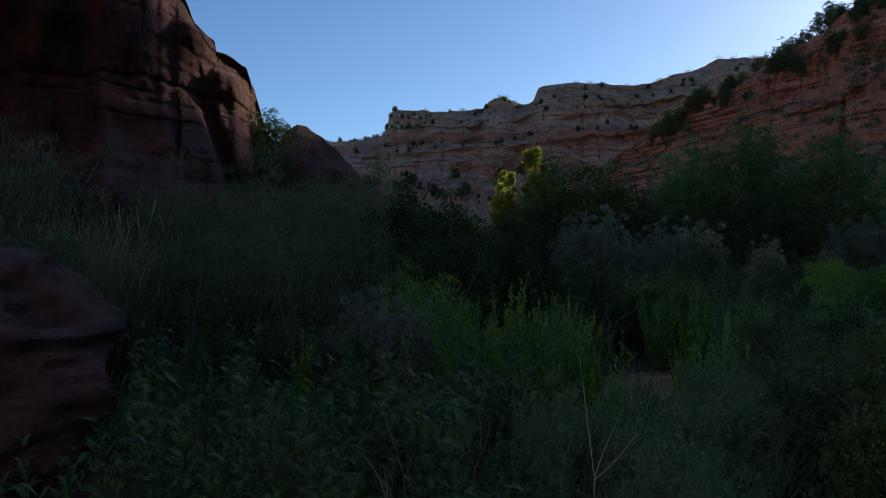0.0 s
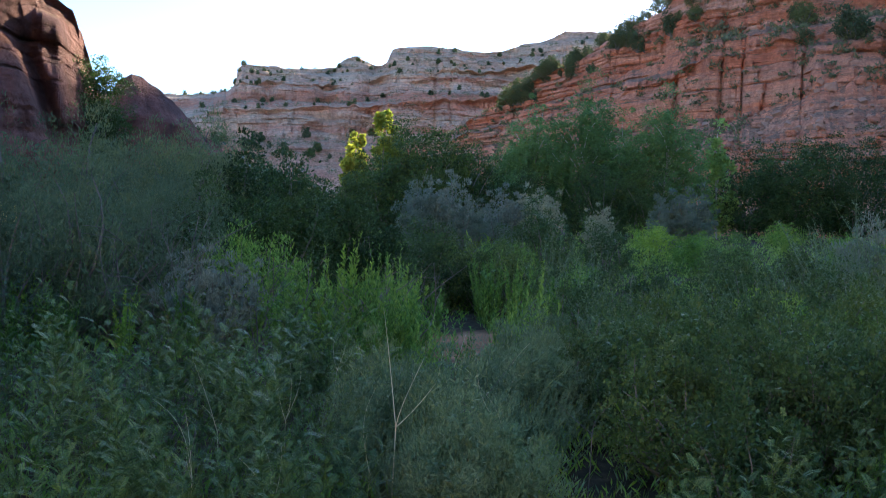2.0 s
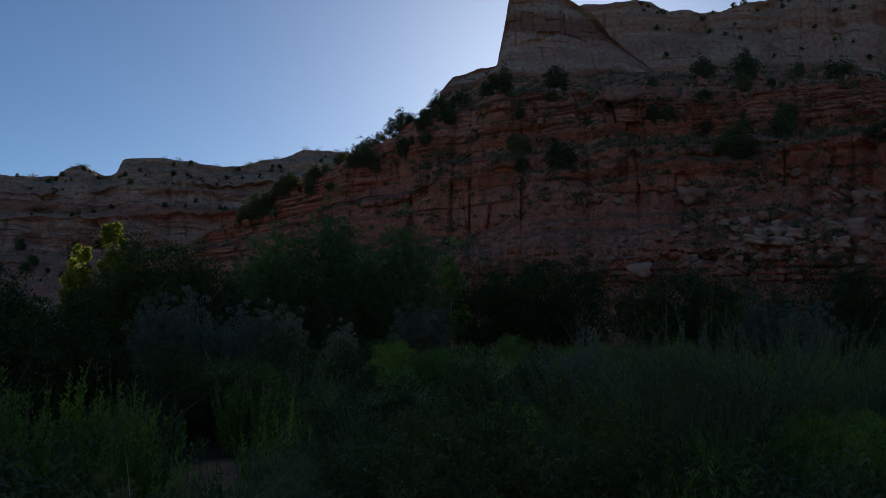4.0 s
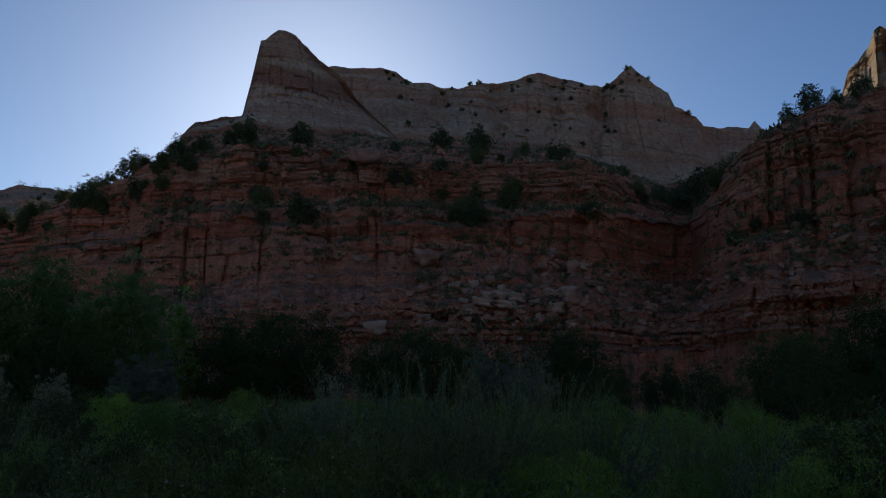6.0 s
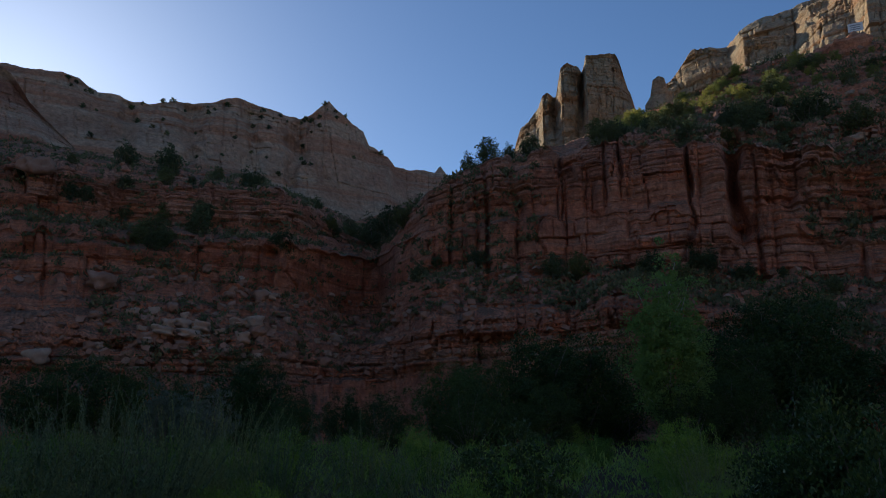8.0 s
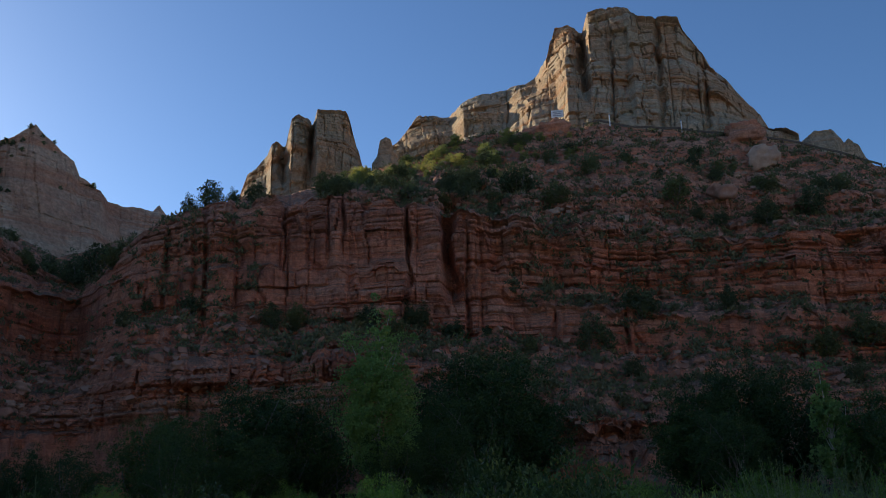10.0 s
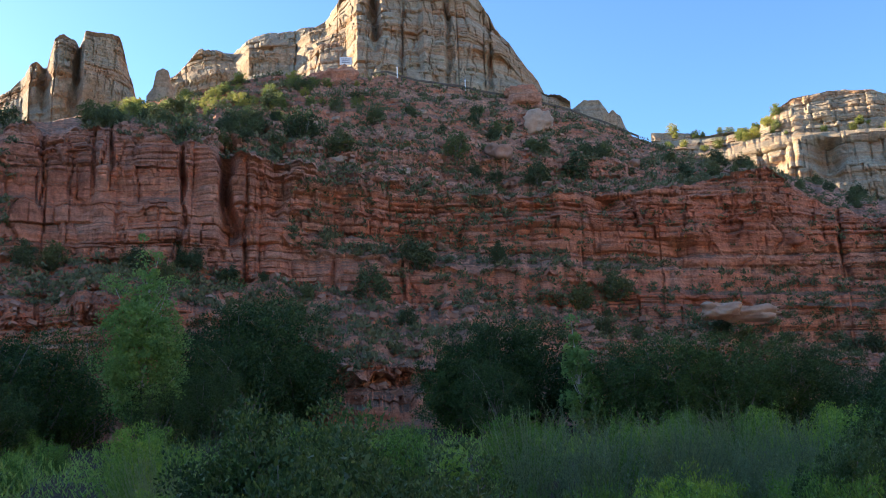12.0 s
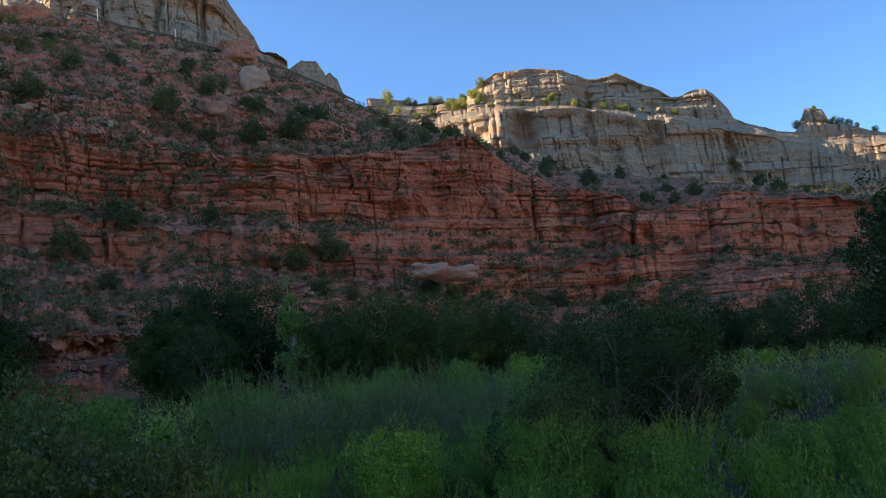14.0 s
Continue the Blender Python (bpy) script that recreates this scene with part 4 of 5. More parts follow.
def plant(name, stems, crown, stem_mat, leaf_mat, label, category, group):
    root = new(name)
    if stems is not None:
        part("branching_stem" if category in ("shrub", "herb", "grass") else "trunk", mesh("stems", *stems, stem_mat), root)
    part("crown" if category in ("tree", "shrub") else "foliage", mesh("crown", *crown, leaf_mat), root)
    return tagged(root, label, category, group)


def bushy(rs, height, spread, clumps, per, leaf, aspect, low=0.15, upright=0.2, top=0.6, clump=0.22, shell=0.55):
    """Crown of leafy lobes in an uneven dome, close-grown inside, with limbs that run to the lobes."""
    q = unit(rs.normal(size=(clumps, 3)))
    rad = shell + (1 - shell) * rs.rand(clumps, 1) ** 0.5
    cen = q * rad * np.array([spread, spread, height * (1 - low) * 0.5])
    cen[:, 2] += height * (low + (1 - low) * 0.5)
    cen *= 1 + 0.15 * rs.normal(size=(clumps, 1))
    lift = 1 - top * (cen[:, 2] / height - 0.5)[:, None] * np.array([1, 1, 0])
    cen = cen * np.where(lift > 0.2, lift, 0.2)
    size = clump * spread * (0.5 + 1.0 * rs.rand(clumps, 1))
    way = unit(rs.normal(size=(clumps * per, 3)) + 0.45 * np.repeat(q, per, 0) + np.array([0, 0, 0.35]))
    c = np.repeat(cen, per, 0) + way * (0.45 + 0.55 * rs.rand(clumps * per, 1)) * np.repeat(size, per, 0) * np.array([1.25, 1.25, 1.1])
    c[:, 2] = np.abs(c[:, 2])
    d = unit(0.9 * rs.normal(size=c.shape) + np.array([0, 0, upright * 3]) + 0.9 * way)
    L = leaf * (0.6 + 0.8 * rs.rand(len(c)))
    # the shaded inside
    m = clumps * 16
    inner = np.repeat(cen * np.array([0.72, 0.72, 0.86]), 16, 0) + rs.normal(size=(m, 3)) * 0.10 * spread
    inner[:, 2] = np.abs(inner[:, 2])
    c, d, L = np.concatenate([c, inner]), np.concatenate([d, unit(rs.normal(size=(m, 3)))]), np.concatenate([L, np.full(m, min(1.8 * leaf, 0.16 * spread))])
    side = unit(np.cross(d, rs.normal(size=c.shape)))
    pick = cen[rs.permutation(clumps)[: min(clumps, 26)]]
    return leaves(c, d, side, L, L * aspect * np.where(np.arange(len(c)) < len(c) - m, 1.0, 1.4)), pick


def make_bush(name, seed, height, spread, clumps, per, leaf, aspect, leaf_mat, label, group, stem_mat=None, **kw):
    rs = np.random.RandomState(seed)
    crown, ends = bushy(rs, height, spread, clumps, per, leaf, aspect, **kw)
    paths = [bend((0.06 * spread * rs.normal(), 0.06 * spread * rs.normal(), 0), e, 6, rs) for e in ends]
    return plant(name, tubes(paths, [(0.016 * height, 0.003 * height)] * len(paths), 4, True), crown, stem_mat or BARK, leaf_mat, label, "shrub", group)


def make_tree(name, seed, height, spread, clumps, per, leaf, leaf_mat, label, group, bark=None, trunk=0.02, **kw):
    rs = np.random.RandomState(seed)
    crown, ends = bushy(rs, height, spread, clumps, per, leaf, 0.8, **kw)
    paths, rad = [bend((0, 0, -0.2), (0.04 * spread, 0, height * 0.93), 12, rs, 0.03)], [(trunk * height, 0.003 * height)]
    for e in ends:
        k = paths[0][int(np.clip(len(paths[0]) * (e[2] / height) * 0.72, 1, 10))]
        paths.append(bend(k, e, 6, rs, 0.1)), rad.append((trunk * height * 0.4, 0.002 * height))
    root = plant(name, tubes(paths[:1], rad[:1], 7), crown, bark or BARK, leaf_mat, label, "tree", group)
    for q, w in zip(paths[1:], rad[1:]):
        part("limb", mesh("limb", *tubes([q], [w], 5), bark or BARK), root)
    return root


def stalky(rs, stems, height, spread, nodes, leaf, aspect, lean=0.25, start=0.15, out=0.9):
    """Upright stems with narrow leaves all the way up."""
    ang, rr = rs.uniform(0, 2 * math.pi, stems), spread * np.sqrt(rs.rand(stems))
    base = np.stack([rr * np.cos(ang) * 0.45, rr * np.sin(ang) * 0.45, np.zeros(stems)], -1)
    h = height * (0.6 + 0.5 * rs.rand(stems)) * (1.1 - 0.35 * rr / spread)
    tip = base + np.stack([rr * np.cos(ang) * 0.55 + lean * h * rs.normal(size=stems) * 0.3, rr * np.sin(ang) * 0.55 + lean * h * rs.normal(size=stems) * 0.3, h], -1)
    t = start + (1 - start) * rs.rand(stems, nodes) ** 0.85
    c = base[:, None] + (tip - base)[:, None] * t[..., None]
    c[..., :2] += ((tip - base)[:, None] * (t ** 2 - t)[..., None] * 0.3)[..., :2]
    c = c.reshape(-1, 3)
    a = rs.uniform(0, 2 * math.pi, len(c))
    d = unit(np.stack([np.cos(a) * out, np.sin(a) * out, 0.5 + rs.rand(len(c))], -1))
    side = unit(np.cross(d, np.stack([rs.normal(size=len(c)) * 0.4, rs.normal(size=len(c)) * 0.4, np.ones(len(c))], -1)))
    L = leaf * (0.5 + 0.8 * rs.rand(len(c))) * (1.15 - 0.6 * t.ravel())
    paths = [np.stack([b, b + (e - b) * 0.5 - np.array([*(0.075 * (e - b)[:2]), 0]), e]) for b, e in zip(base, tip)]
    return leaves(c, d, side, L, L * aspect), paths


def make_stalks(name, seed, stems, height, spread, nodes, leaf, aspect, leaf_mat, stem_mat, label, group, category="herb", **kw):
    rs = np.random.RandomState(seed)
    crown, paths = stalky(rs, stems, height, spread, nodes, leaf, aspect, **kw)
    return plant(name, tubes(paths, [(0.004 * height + 0.001, 0.0015)] * len(paths), 3, True), crown, stem_mat, leaf_mat, label, category, group)


def make_herb(name, seed, stems, height, spread, leaf_mat, stem_mat, label, group):
    """Leafy herb whose long leaves carry paired leaflets."""
    rs = np.random.RandomState(seed)
    C, D, S, L, paths = [], [], [], [], []
    for _ in range(stems):
        a, rr = rs.uniform(0, 2 * math.pi), spread * math.sqrt(rs.rand())
        b = np.array([rr * 0.4 * math.cos(a), rr * 0.4 * math.sin(a), 0])
        e = np.array([rr * math.cos(a), rr * math.sin(a), height * rs.uniform(0.65, 1.1)])
        stem = bend(b, e, 6, rs, 0.08)
        paths.append(stem)
        for k in range(15):
            t = 0.2 + 0.8 * (k + rs.rand()) / 15
            o = b + (e - b) * t
            g = k * 2.4 + rs.rand()
            rl = rs.uniform(0.12, 0.20) * (1.25 - 0.55 * t)
            way = unit(np.array([math.cos(g), math.sin(g), rs.uniform(0.4, 1.5)]))
            across = unit(np.cross(way, np.array([0, 0, 1.0])))
            m = 8
            for q in range(m):
                w = o + way * rl * (0.25 + 0.75 * q / m) - np.array([0, 0, rl * 0.25 * (q / m) ** 2])
                for sgn in (-1, 1):
                    C.append(w), D.append(unit(across * sgn + way * 0.45)), S.append(way), L.append(rl * 0.20 * (1 - 0.35 * q / m))
            paths.append(np.stack([o, o + way * rl * 0.5, o + way * rl - np.array([0, 0, rl * 0.2])]))
    L = np.array(L)
    return plant(name, tubes(paths, [(0.004, 0.0012)] * len(paths), 3), leaves(C, D, S, L, L * 0.34), stem_mat, leaf_mat, label, "herb", group)


def spread_copies(kinds, spots, rng):
    """Copies of the kinds at (x, y, scale) on the ground; the first of each kind is the original."""
    used = set()
    for x, y, k, i in spots:
        z = float(ground_z(np.array([x]), np.array([y]))[0]) - 0.02
        m = pose(x, y, z, rng.uniform(-4, 4), rng.uniform(-4, 4), rng.uniform(0, 360))
        ob = kinds[i % len(kinds)]
        if id(ob) not in used:
            used.add(id(ob))
            ob.matrix_basis = m
        else:
            ob = copy_thing(ob, m)
        ob.scale = (k * rng.uniform(0.9, 1.1), k * rng.uniform(0.9, 1.1), k)
    for ob in kinds:
        if id(ob) not in used:
            for o in (*ob.children_recursive, ob):
                bpy.data.objects.remove(o)


def xy(az, d):
    return d * math.sin(radians(az)), d * math.cos(radians(az))


def tall(el, d, height):
    """Scale at which a plant of that height, d off, reaches the elevation."""
    return (EYE + d * math.tan(radians(el)) + 0.05) / height


rng = random.Random(11)

# big trees and thickets along the foot of the cliffs: azimuth, elevation of the top, distance
POPLARS = [make_tree("cottonwood", 31, 10.0, 2.2, 210, 110, 0.13, L_POPLAR, "young green cottonwood with a pale slender trunk", "cottonwoods", PALE_BARK, 0.012, low=0.12, top=0.25, clump=0.2),
           make_tree("cottonwood", 32, 10.0, 2.7, 230, 110, 0.13, L_POPLAR, "young green cottonwood with a full crown", "cottonwoods", PALE_BARK, 0.012, low=0.06, top=0.2, clump=0.2)]
spread_copies(POPLARS, [(*xy(a, d), tall(e, d, 11.1), i) for i, (a, e, d) in enumerate([(82.0, 9.9, 48), (19.7, 7.9, 50), (17.0, 6.6, 52), (25.0, 7.2, 50), (22.2, 5.6, 53), (14.6, 5.0, 54)])], rng)
SPIRES = [make_tree("cottonwood_sapling", 41, 7.0, 0.9, 60, 60, 0.18, L_POPLAR, "slender pointed green sapling", "saplings", PALE_BARK, 0.01, low=0.05, top=1.5, clump=0.32)]
spread_copies(SPIRES, [(*xy(a, d), tall(e, d, 7.3), 0) for a, e, d in [(28.6, 5.8, 55), (110.9, 5.7, 45), (27.4, 3.9, 54), (111.7, 3.3, 45)]], rng)
THICKET = [make_bush("thicket_shrub", 51 + i, 5.0, 2.3 + 0.3 * i, 150, 150, 0.095, 0.6, L_DARK, "large dark green thicket shrub at the cliff foot", "thicket shrubs", low=0.02, top=0.35, clump=0.17) for i in range(3)]
spread_copies(THICKET, [(*xy(a, d), tall(e, d, 5.75), i) for i, (a, e, d) in enumerate([
    (4.8, 3.2, 46), (6.4, 4.6, 45), (8.2, 5.8, 45), (10.2, 6.7, 46), (12.2, 4.6, 47), (2.8, 2.4, 44), (30.5, 4.6, 56), (33.4, 5.2, 57), (36.6, 5.0, 57), (41.8, 4.0, 60), (44.9, 4.6, 62), (47.6, 3.6, 60), (50.5, 3.2, 58), (53.8, 4.6, 58), (55.6, 3.6, 57),
    (60.4, 2.2, 54), (67.6, 4.5, 57), (70.2, 4.2, 54), (72.8, 5.8, 56), (75.4, 6.3, 57), (77.8, 6.0, 58), (85.6, 5.2, 56), (87.6, 8.0, 60), (89.4, 7.6, 60), (91.2, 6.8, 58), (88.3, 5.0, 55), (86.2, 3.2, 50),
    (102.4, 5.0, 49), (104.2, 6.4, 50), (106.2, 6.2, 50), (108.2, 6.0, 51), (105.0, 3.6, 45), (113.2, 4.2, 47), (115.2, 4.7, 45), (117.6, 4.9, 44), (120.0, 4.7, 44), (122.4, 4.4, 45), (124.4, 3.9, 46), (127.0, 2.9, 50), (129.6, 2.6, 52), (133.4, 2.6, 56), (136.8, 3.4, 52), (139.2, 2.6, 52), (141.8, 2.4, 50), (144.2, 2.8, 46), (147.0, 3.0, 44), (150.0, 3.4, 42),
    (69.0, 2.9, 46), (73.6, 3.0, 46), (83.0, 2.6, 47), (63.0, 1.9, 46), (57.0, 1.7, 44), (-5.2, 4.4, 27), (-1.8, 3.2, 32), (0.6, 2.8, 34), (15.8, 3.4, 48), (21.0, 3.4, 47), (24.0, 3.4, 47)])], rng)
LIT = [make_tree("sunlit_tree", 61, 9.0, 1.15, 60, 70, 0.3, L_LIT, "tree top in the low sun, its glow put into yellow-green leaves", "sunlit trees", PALE_BARK, 0.012, low=0.25, top=0.8, clump=0.22)]
spread_copies(LIT, [(*xy(a, d), tall(e, d, 9.4), 0) for a, e, d in [(4.2, 5.5, 96), (6.9, 7.1, 92)]], rng)
DARKTREE = [make_tree("dark_tree", 66, 6.0, 2.2, 170, 150, 0.085, L_DARK, "dense dark green tree at the meadow edge", "dark trees", BARK, 0.02, low=0.05, top=0.4, clump=0.18)]
spread_copies(DARKTREE, [(*xy(151.0, 24), tall(8.4, 24, 6.3), 0)], rng)

# junipers on the rims and ledges
JUN = [make_bush("juniper", 71 + i, 3.0, 1.3, 60, 34, 0.2, 0.5, L_JUNIPER, "dark rounded juniper on a rock ledge", "junipers", low=0.05, top=0.5, clump=0.24) for i in range(3)]


def on_wall(table, spots, kinds):
    r, z, az, seg = table
    used = set()
    for a, sg, size, i in spots:
        j = int(np.argmin(np.abs(az - a)))
        k = int(np.argmin(np.abs(seg[:, j] - sg)))
        m = pose(r[k, j] * math.sin(radians(a)), r[k, j] * math.cos(radians(a)), z[k, j] - 0.12 * size, 0, 0, rng.uniform(0, 360))
        ob = kinds[i % len(kinds)]
        if id(ob) in used:
            ob = copy_thing(ob, m)
        used.add(id(kinds[i % len(kinds)]))
        ob.matrix_basis = m
        ob.scale = (size / 3.0 * rng.uniform(0.9, 1.25),) * 2 + (size / 3.0,)


spots = [(70.4, 2.05, 3.3, 0), (69.0, 2.05, 2.2, 1), (71.8, 2.05, 1.9, 2), (35.8, 2.25, 3.6, 0), (31.7, 2.1, 4.0, 1), (45.5, 2.5, 3.0, 2), (48.2, 2.3, 4.2, 0), (53.6, 2.3, 3.4, 1), (50.3, 1.55, 3.4, 2), (47.4, 1.5, 2.6, 0), (36.0, 1.4, 3.4, 1), (33.2, 1.55, 2.4, 0), (62.0, 1.95, 4.4, 2), (63.4, 1.9, 4.0, 0), (64.4, 1.7, 3.0, 1), (60.5, 2.1, 3.0, 2),
         (92.0, 2.3, 4.0, 0), (88.8, 2.4, 3.2, 1), (94.8, 2.2, 3.0, 2), (103.0, 2.3, 3.4, 0), (108.6, 2.15, 3.2, 1), (111.4, 2.2, 3.6, 2), (99.9, 1.4, 3.6, 1), (96.8, 1.0, 3.6, 0), (84.0, 1.02, 2.6, 2), (110.9, 1.0, 3.0, 1), (105.6, 1.5, 2.4, 0), (113.5, 1.3, 3.0, 2)]
for _ in range(60):
    spots.append((rng.uniform(14, 29), rng.uniform(1.72, 2.12), rng.uniform(1.0, 3.0), rng.randrange(3)))
for _ in range(34):
    spots.append((rng.uniform(84, 120), rng.uniform(2.05, 2.8), rng.uniform(0.9, 2.3), rng.randrange(3)))
for _ in range(20):
    spots.append((rng.uniform(72, 92), rng.uniform(2.05, 2.6), rng.uniform(1.6, 3.4), rng.randrange(3)))
for _ in range(34):
    spots.append((rng.uniform(116, 148), rng.uniform(2.1, 2.95), rng.uniform(1.0, 2.8), rng.randrange(3)))
for _ in range(30):
    spots.append((rng.uniform(26, 62), rng.uniform(1.2, 2.5), rng.uniform(1.2, 2.6), rng.randrange(3)))
for _ in range(30):
    spots.append((rng.uniform(64, 150), rng.uniform(0.6, 1.08), rng.uniform(1.0, 2.4), rng.randrange(3)))
on_wall(WALL, spots, JUN)
FAR = [make_bush("far_juniper", 74, 3.0, 1.5, 40, 30, 0.3, 0.6, L_JUNIPER, "small dark juniper on the distant mesa", "far junipers", low=0.03, top=0.4, clump=0.26)]
on_wall(MESA_FACE, [(rng.uniform(-8, 20), rng.uniform(0.95, 1.85), rng.uniform(1.6, 3.8), 0) for _ in range(80)] + [(rng.uniform(-8, 22), rng.uniform(3.4, 3.98), rng.uniform(0.8, 2.0), 0) for _ in range(80)] + [(rng.uniform(-6, 22), rng.uniform(2.6, 2.9), rng.uniform(1.0, 2.2), 0) for _ in range(25)], FAR)


def scrub():
    """Low scrub on all the slopes, past counting."""
    r, z, az, seg = WALL
    rs = np.random.RandomState(21)
    V, F, n = [], [], 0
    for a0, a1, lo, hi, count in ((8, 30, 0.5, 2.2, 500), (26, 62, 1.0, 2.0, 520), (26, 66, 2.0, 3.0, 520), (62, 74, 0.6, 2.4, 420), (74, 100, 0.52, 1.02, 500), (26, 60, 1.45, 1.62, 160), (91, 136, 1.44, 1.62, 380), (91, 132, 1.66, 2.0, 160), (78, 120, 2.0, 3.0, 1900), (96, 130, 1.0, 1.45, 160), (92, 112, 1.6, 2.0, 160), (100, 155, 0.6, 1.15, 560), (118, 155, 2.0, 3.0, 420), (122, 155, 1.0, 2.0, 300), (44, 62, 0.3, 1.0, 200)):
        for _ in range(count):
            j = int(np.searchsorted(az, rs.uniform(a0, a1)))
            i = int(np.argmin(np.abs(seg[:, j] - rs.uniform(lo, hi))))
            size = rs.uniform(0.3, 1.0)
            m = 26
            c = rs.normal(size=(m, 3)) * size * np.array([0.42, 0.42, 0.28])
            c[:, 2] = np.abs(c[:, 2])
            c += np.array([r[i, j] * math.sin(radians(az[j])), r[i, j] * math.cos(radians(az[j])), z[i, j]])
            d = unit(rs.normal(size=(m, 3)) + np.array([0, 0, 0.8]))
            v, f = leaves(c, d, unit(np.cross(d, rs.normal(size=(m, 3)))), 0.42 * size + 0.12, 0.2 * size + 0.06)
            V.append(v), F.append(f + n)
            n += len(v)
    r, z, az, seg = MESA_FACE
    for a0, a1, lo, hi, count in ((-20, 24, 0.9, 1.85, 520), (-20, 24, 2.55, 2.95, 200), (-20, 24, 3.45, 4.0, 420), (-20, 24, 3.95, 4.3, 120), (6, 24, 1.6, 3.5, 160)):
        for _ in range(count):
            j = int(np.searchsorted(az, rs.uniform(a0, a1)))
            i = int(np.argmin(np.abs(seg[:, j] - rs.uniform(lo, hi))))
            size, m = rs.uniform(0.9, 2.4), 36
            c = rs.normal(size=(m, 3)) * size * np.array([0.42, 0.42, 0.28])
            c[:, 2] = np.abs(c[:, 2])
            c += np.array([r[i, j] * math.sin(radians(az[j])), r[i, j] * math.cos(radians(az[j])), z[i, j]])
            d = unit(rs.normal(size=(m, 3)) + np.array([0, 0, 0.8]))
            v, f = leaves(c, d, unit(np.cross(d, rs.normal(size=(m, 3)))), 0.2 * size, 0.13 * size)
            V.append(v), F.append(f + n)
            n += len(v)
    ob = new("slope_scrub", mesh("slope_scrub", np.concatenate(V), np.concatenate(F), L_SCRUB))
    tagged(ob, "low grey-green scrub dotted over ledges and slopes", "scrub", kind="stuff")


scrub()
on_wall(RIDGE_FACE, [(rng.uniform(41, 63), rng.uniform(1.8, 1.99), rng.uniform(0.5, 1.3), 0) for _ in range(40)] + [(rng.uniform(38, 63), rng.uniform(1.0, 1.8), rng.uniform(0.5, 1.2), 0) for _ in range(26)], [make_bush("ridge_shrub", 79, 3.0, 1.5, 34, 26, 0.3, 0.6, L_JUNIPER, "small dark shrub on the pale ridge", "ridge shrubs", low=0.03, top=0.4, clump=0.26)])
SUNNY = [make_bush("bench_shrub", 76 + i, 3.0, 1.5, 46, 34, 0.22, 0.5, L_SUNNY, "shrub on the upper slope, sunlight put into its light green leaves", "bench shrubs", low=0.03, top=0.4, clump=0.24) for i in range(2)]
on_wall(WALL, [(rng.uniform(79.5, 91.5), rng.uniform(2.45, 2.98), rng.uniform(1.0, 2.2), rng.randrange(2)) for _ in range(60)] + [(rng.uniform(91, 97), rng.uniform(2.6, 2.9), rng.uniform(0.8, 1.6), rng.randrange(2)) for _ in range(12)], SUNNY)
SADDLE = [make_bush("saddle_shrub", 78, 3.0, 1.4, 46, 34, 0.22, 0.5, L_SUNNY, "small tree by the pale domes, sunlight put into its light green leaves", "saddle shrubs", low=0.03, top=0.4, clump=0.24)]
on_wall(DOMES, [(rng.uniform(117.2, 125), rng.uniform(2.2, 2.98), rng.uniform(1.4, 3.0), 0) for _ in range(24)] + [(rng.uniform(125, 140), rng.uniform(1.9, 2.15), rng.uniform(0.8, 2.0), 0) for _ in range(26)] + [(rng.uniform(143, 150), 2.95, rng.uniform(1.0, 2.2), 0) for _ in range(7)], SADDLE)

# ---- the meadow: shrubs between the eye and the cliffs ----
SAGE = [make_bush("sagebrush", 81 + i, 1.5, 0.58, 110, 70, 0.062, 0.3, L_PURPLE, "rounded grey sagebrush bush", "sagebrush", TWIG, low=0.08, upright=0.9, top=-0.1, clump=0.15, shell=0.5) for i in range(2)]
spread_copies(SAGE, [(*xy(a, d), tall(e, d, 1.8), i) for i, (a, e, d) in enumerate([(9.0, 2.4, 31), (10.6, 2.8, 31), (12.3, 1.0, 30), (15.0, 2.2, 34), (16.8, 2.2, 34), (25.6, 1.7, 36), (27.1, 2.1, 36), (21.2, 0.7, 31), (-3.2, -3.6, 8.6), (-5.0, -3.4, 9.0), (49.2, 2.4, 38), (51.6, 2.0, 36), (37.8, 0.0, 13)])], rng)
SILVER = [make_stalks("silver_shrub", 91 + i, 70, 1.4, 0.75, 96, 0.052, 0.26, L_SAGE, L_SAGE, "silvery green shrub with fine upright shoots", "silver shrubs", "shrub", lean=0.7, start=0.15, out=1.1) for i in range(2)]
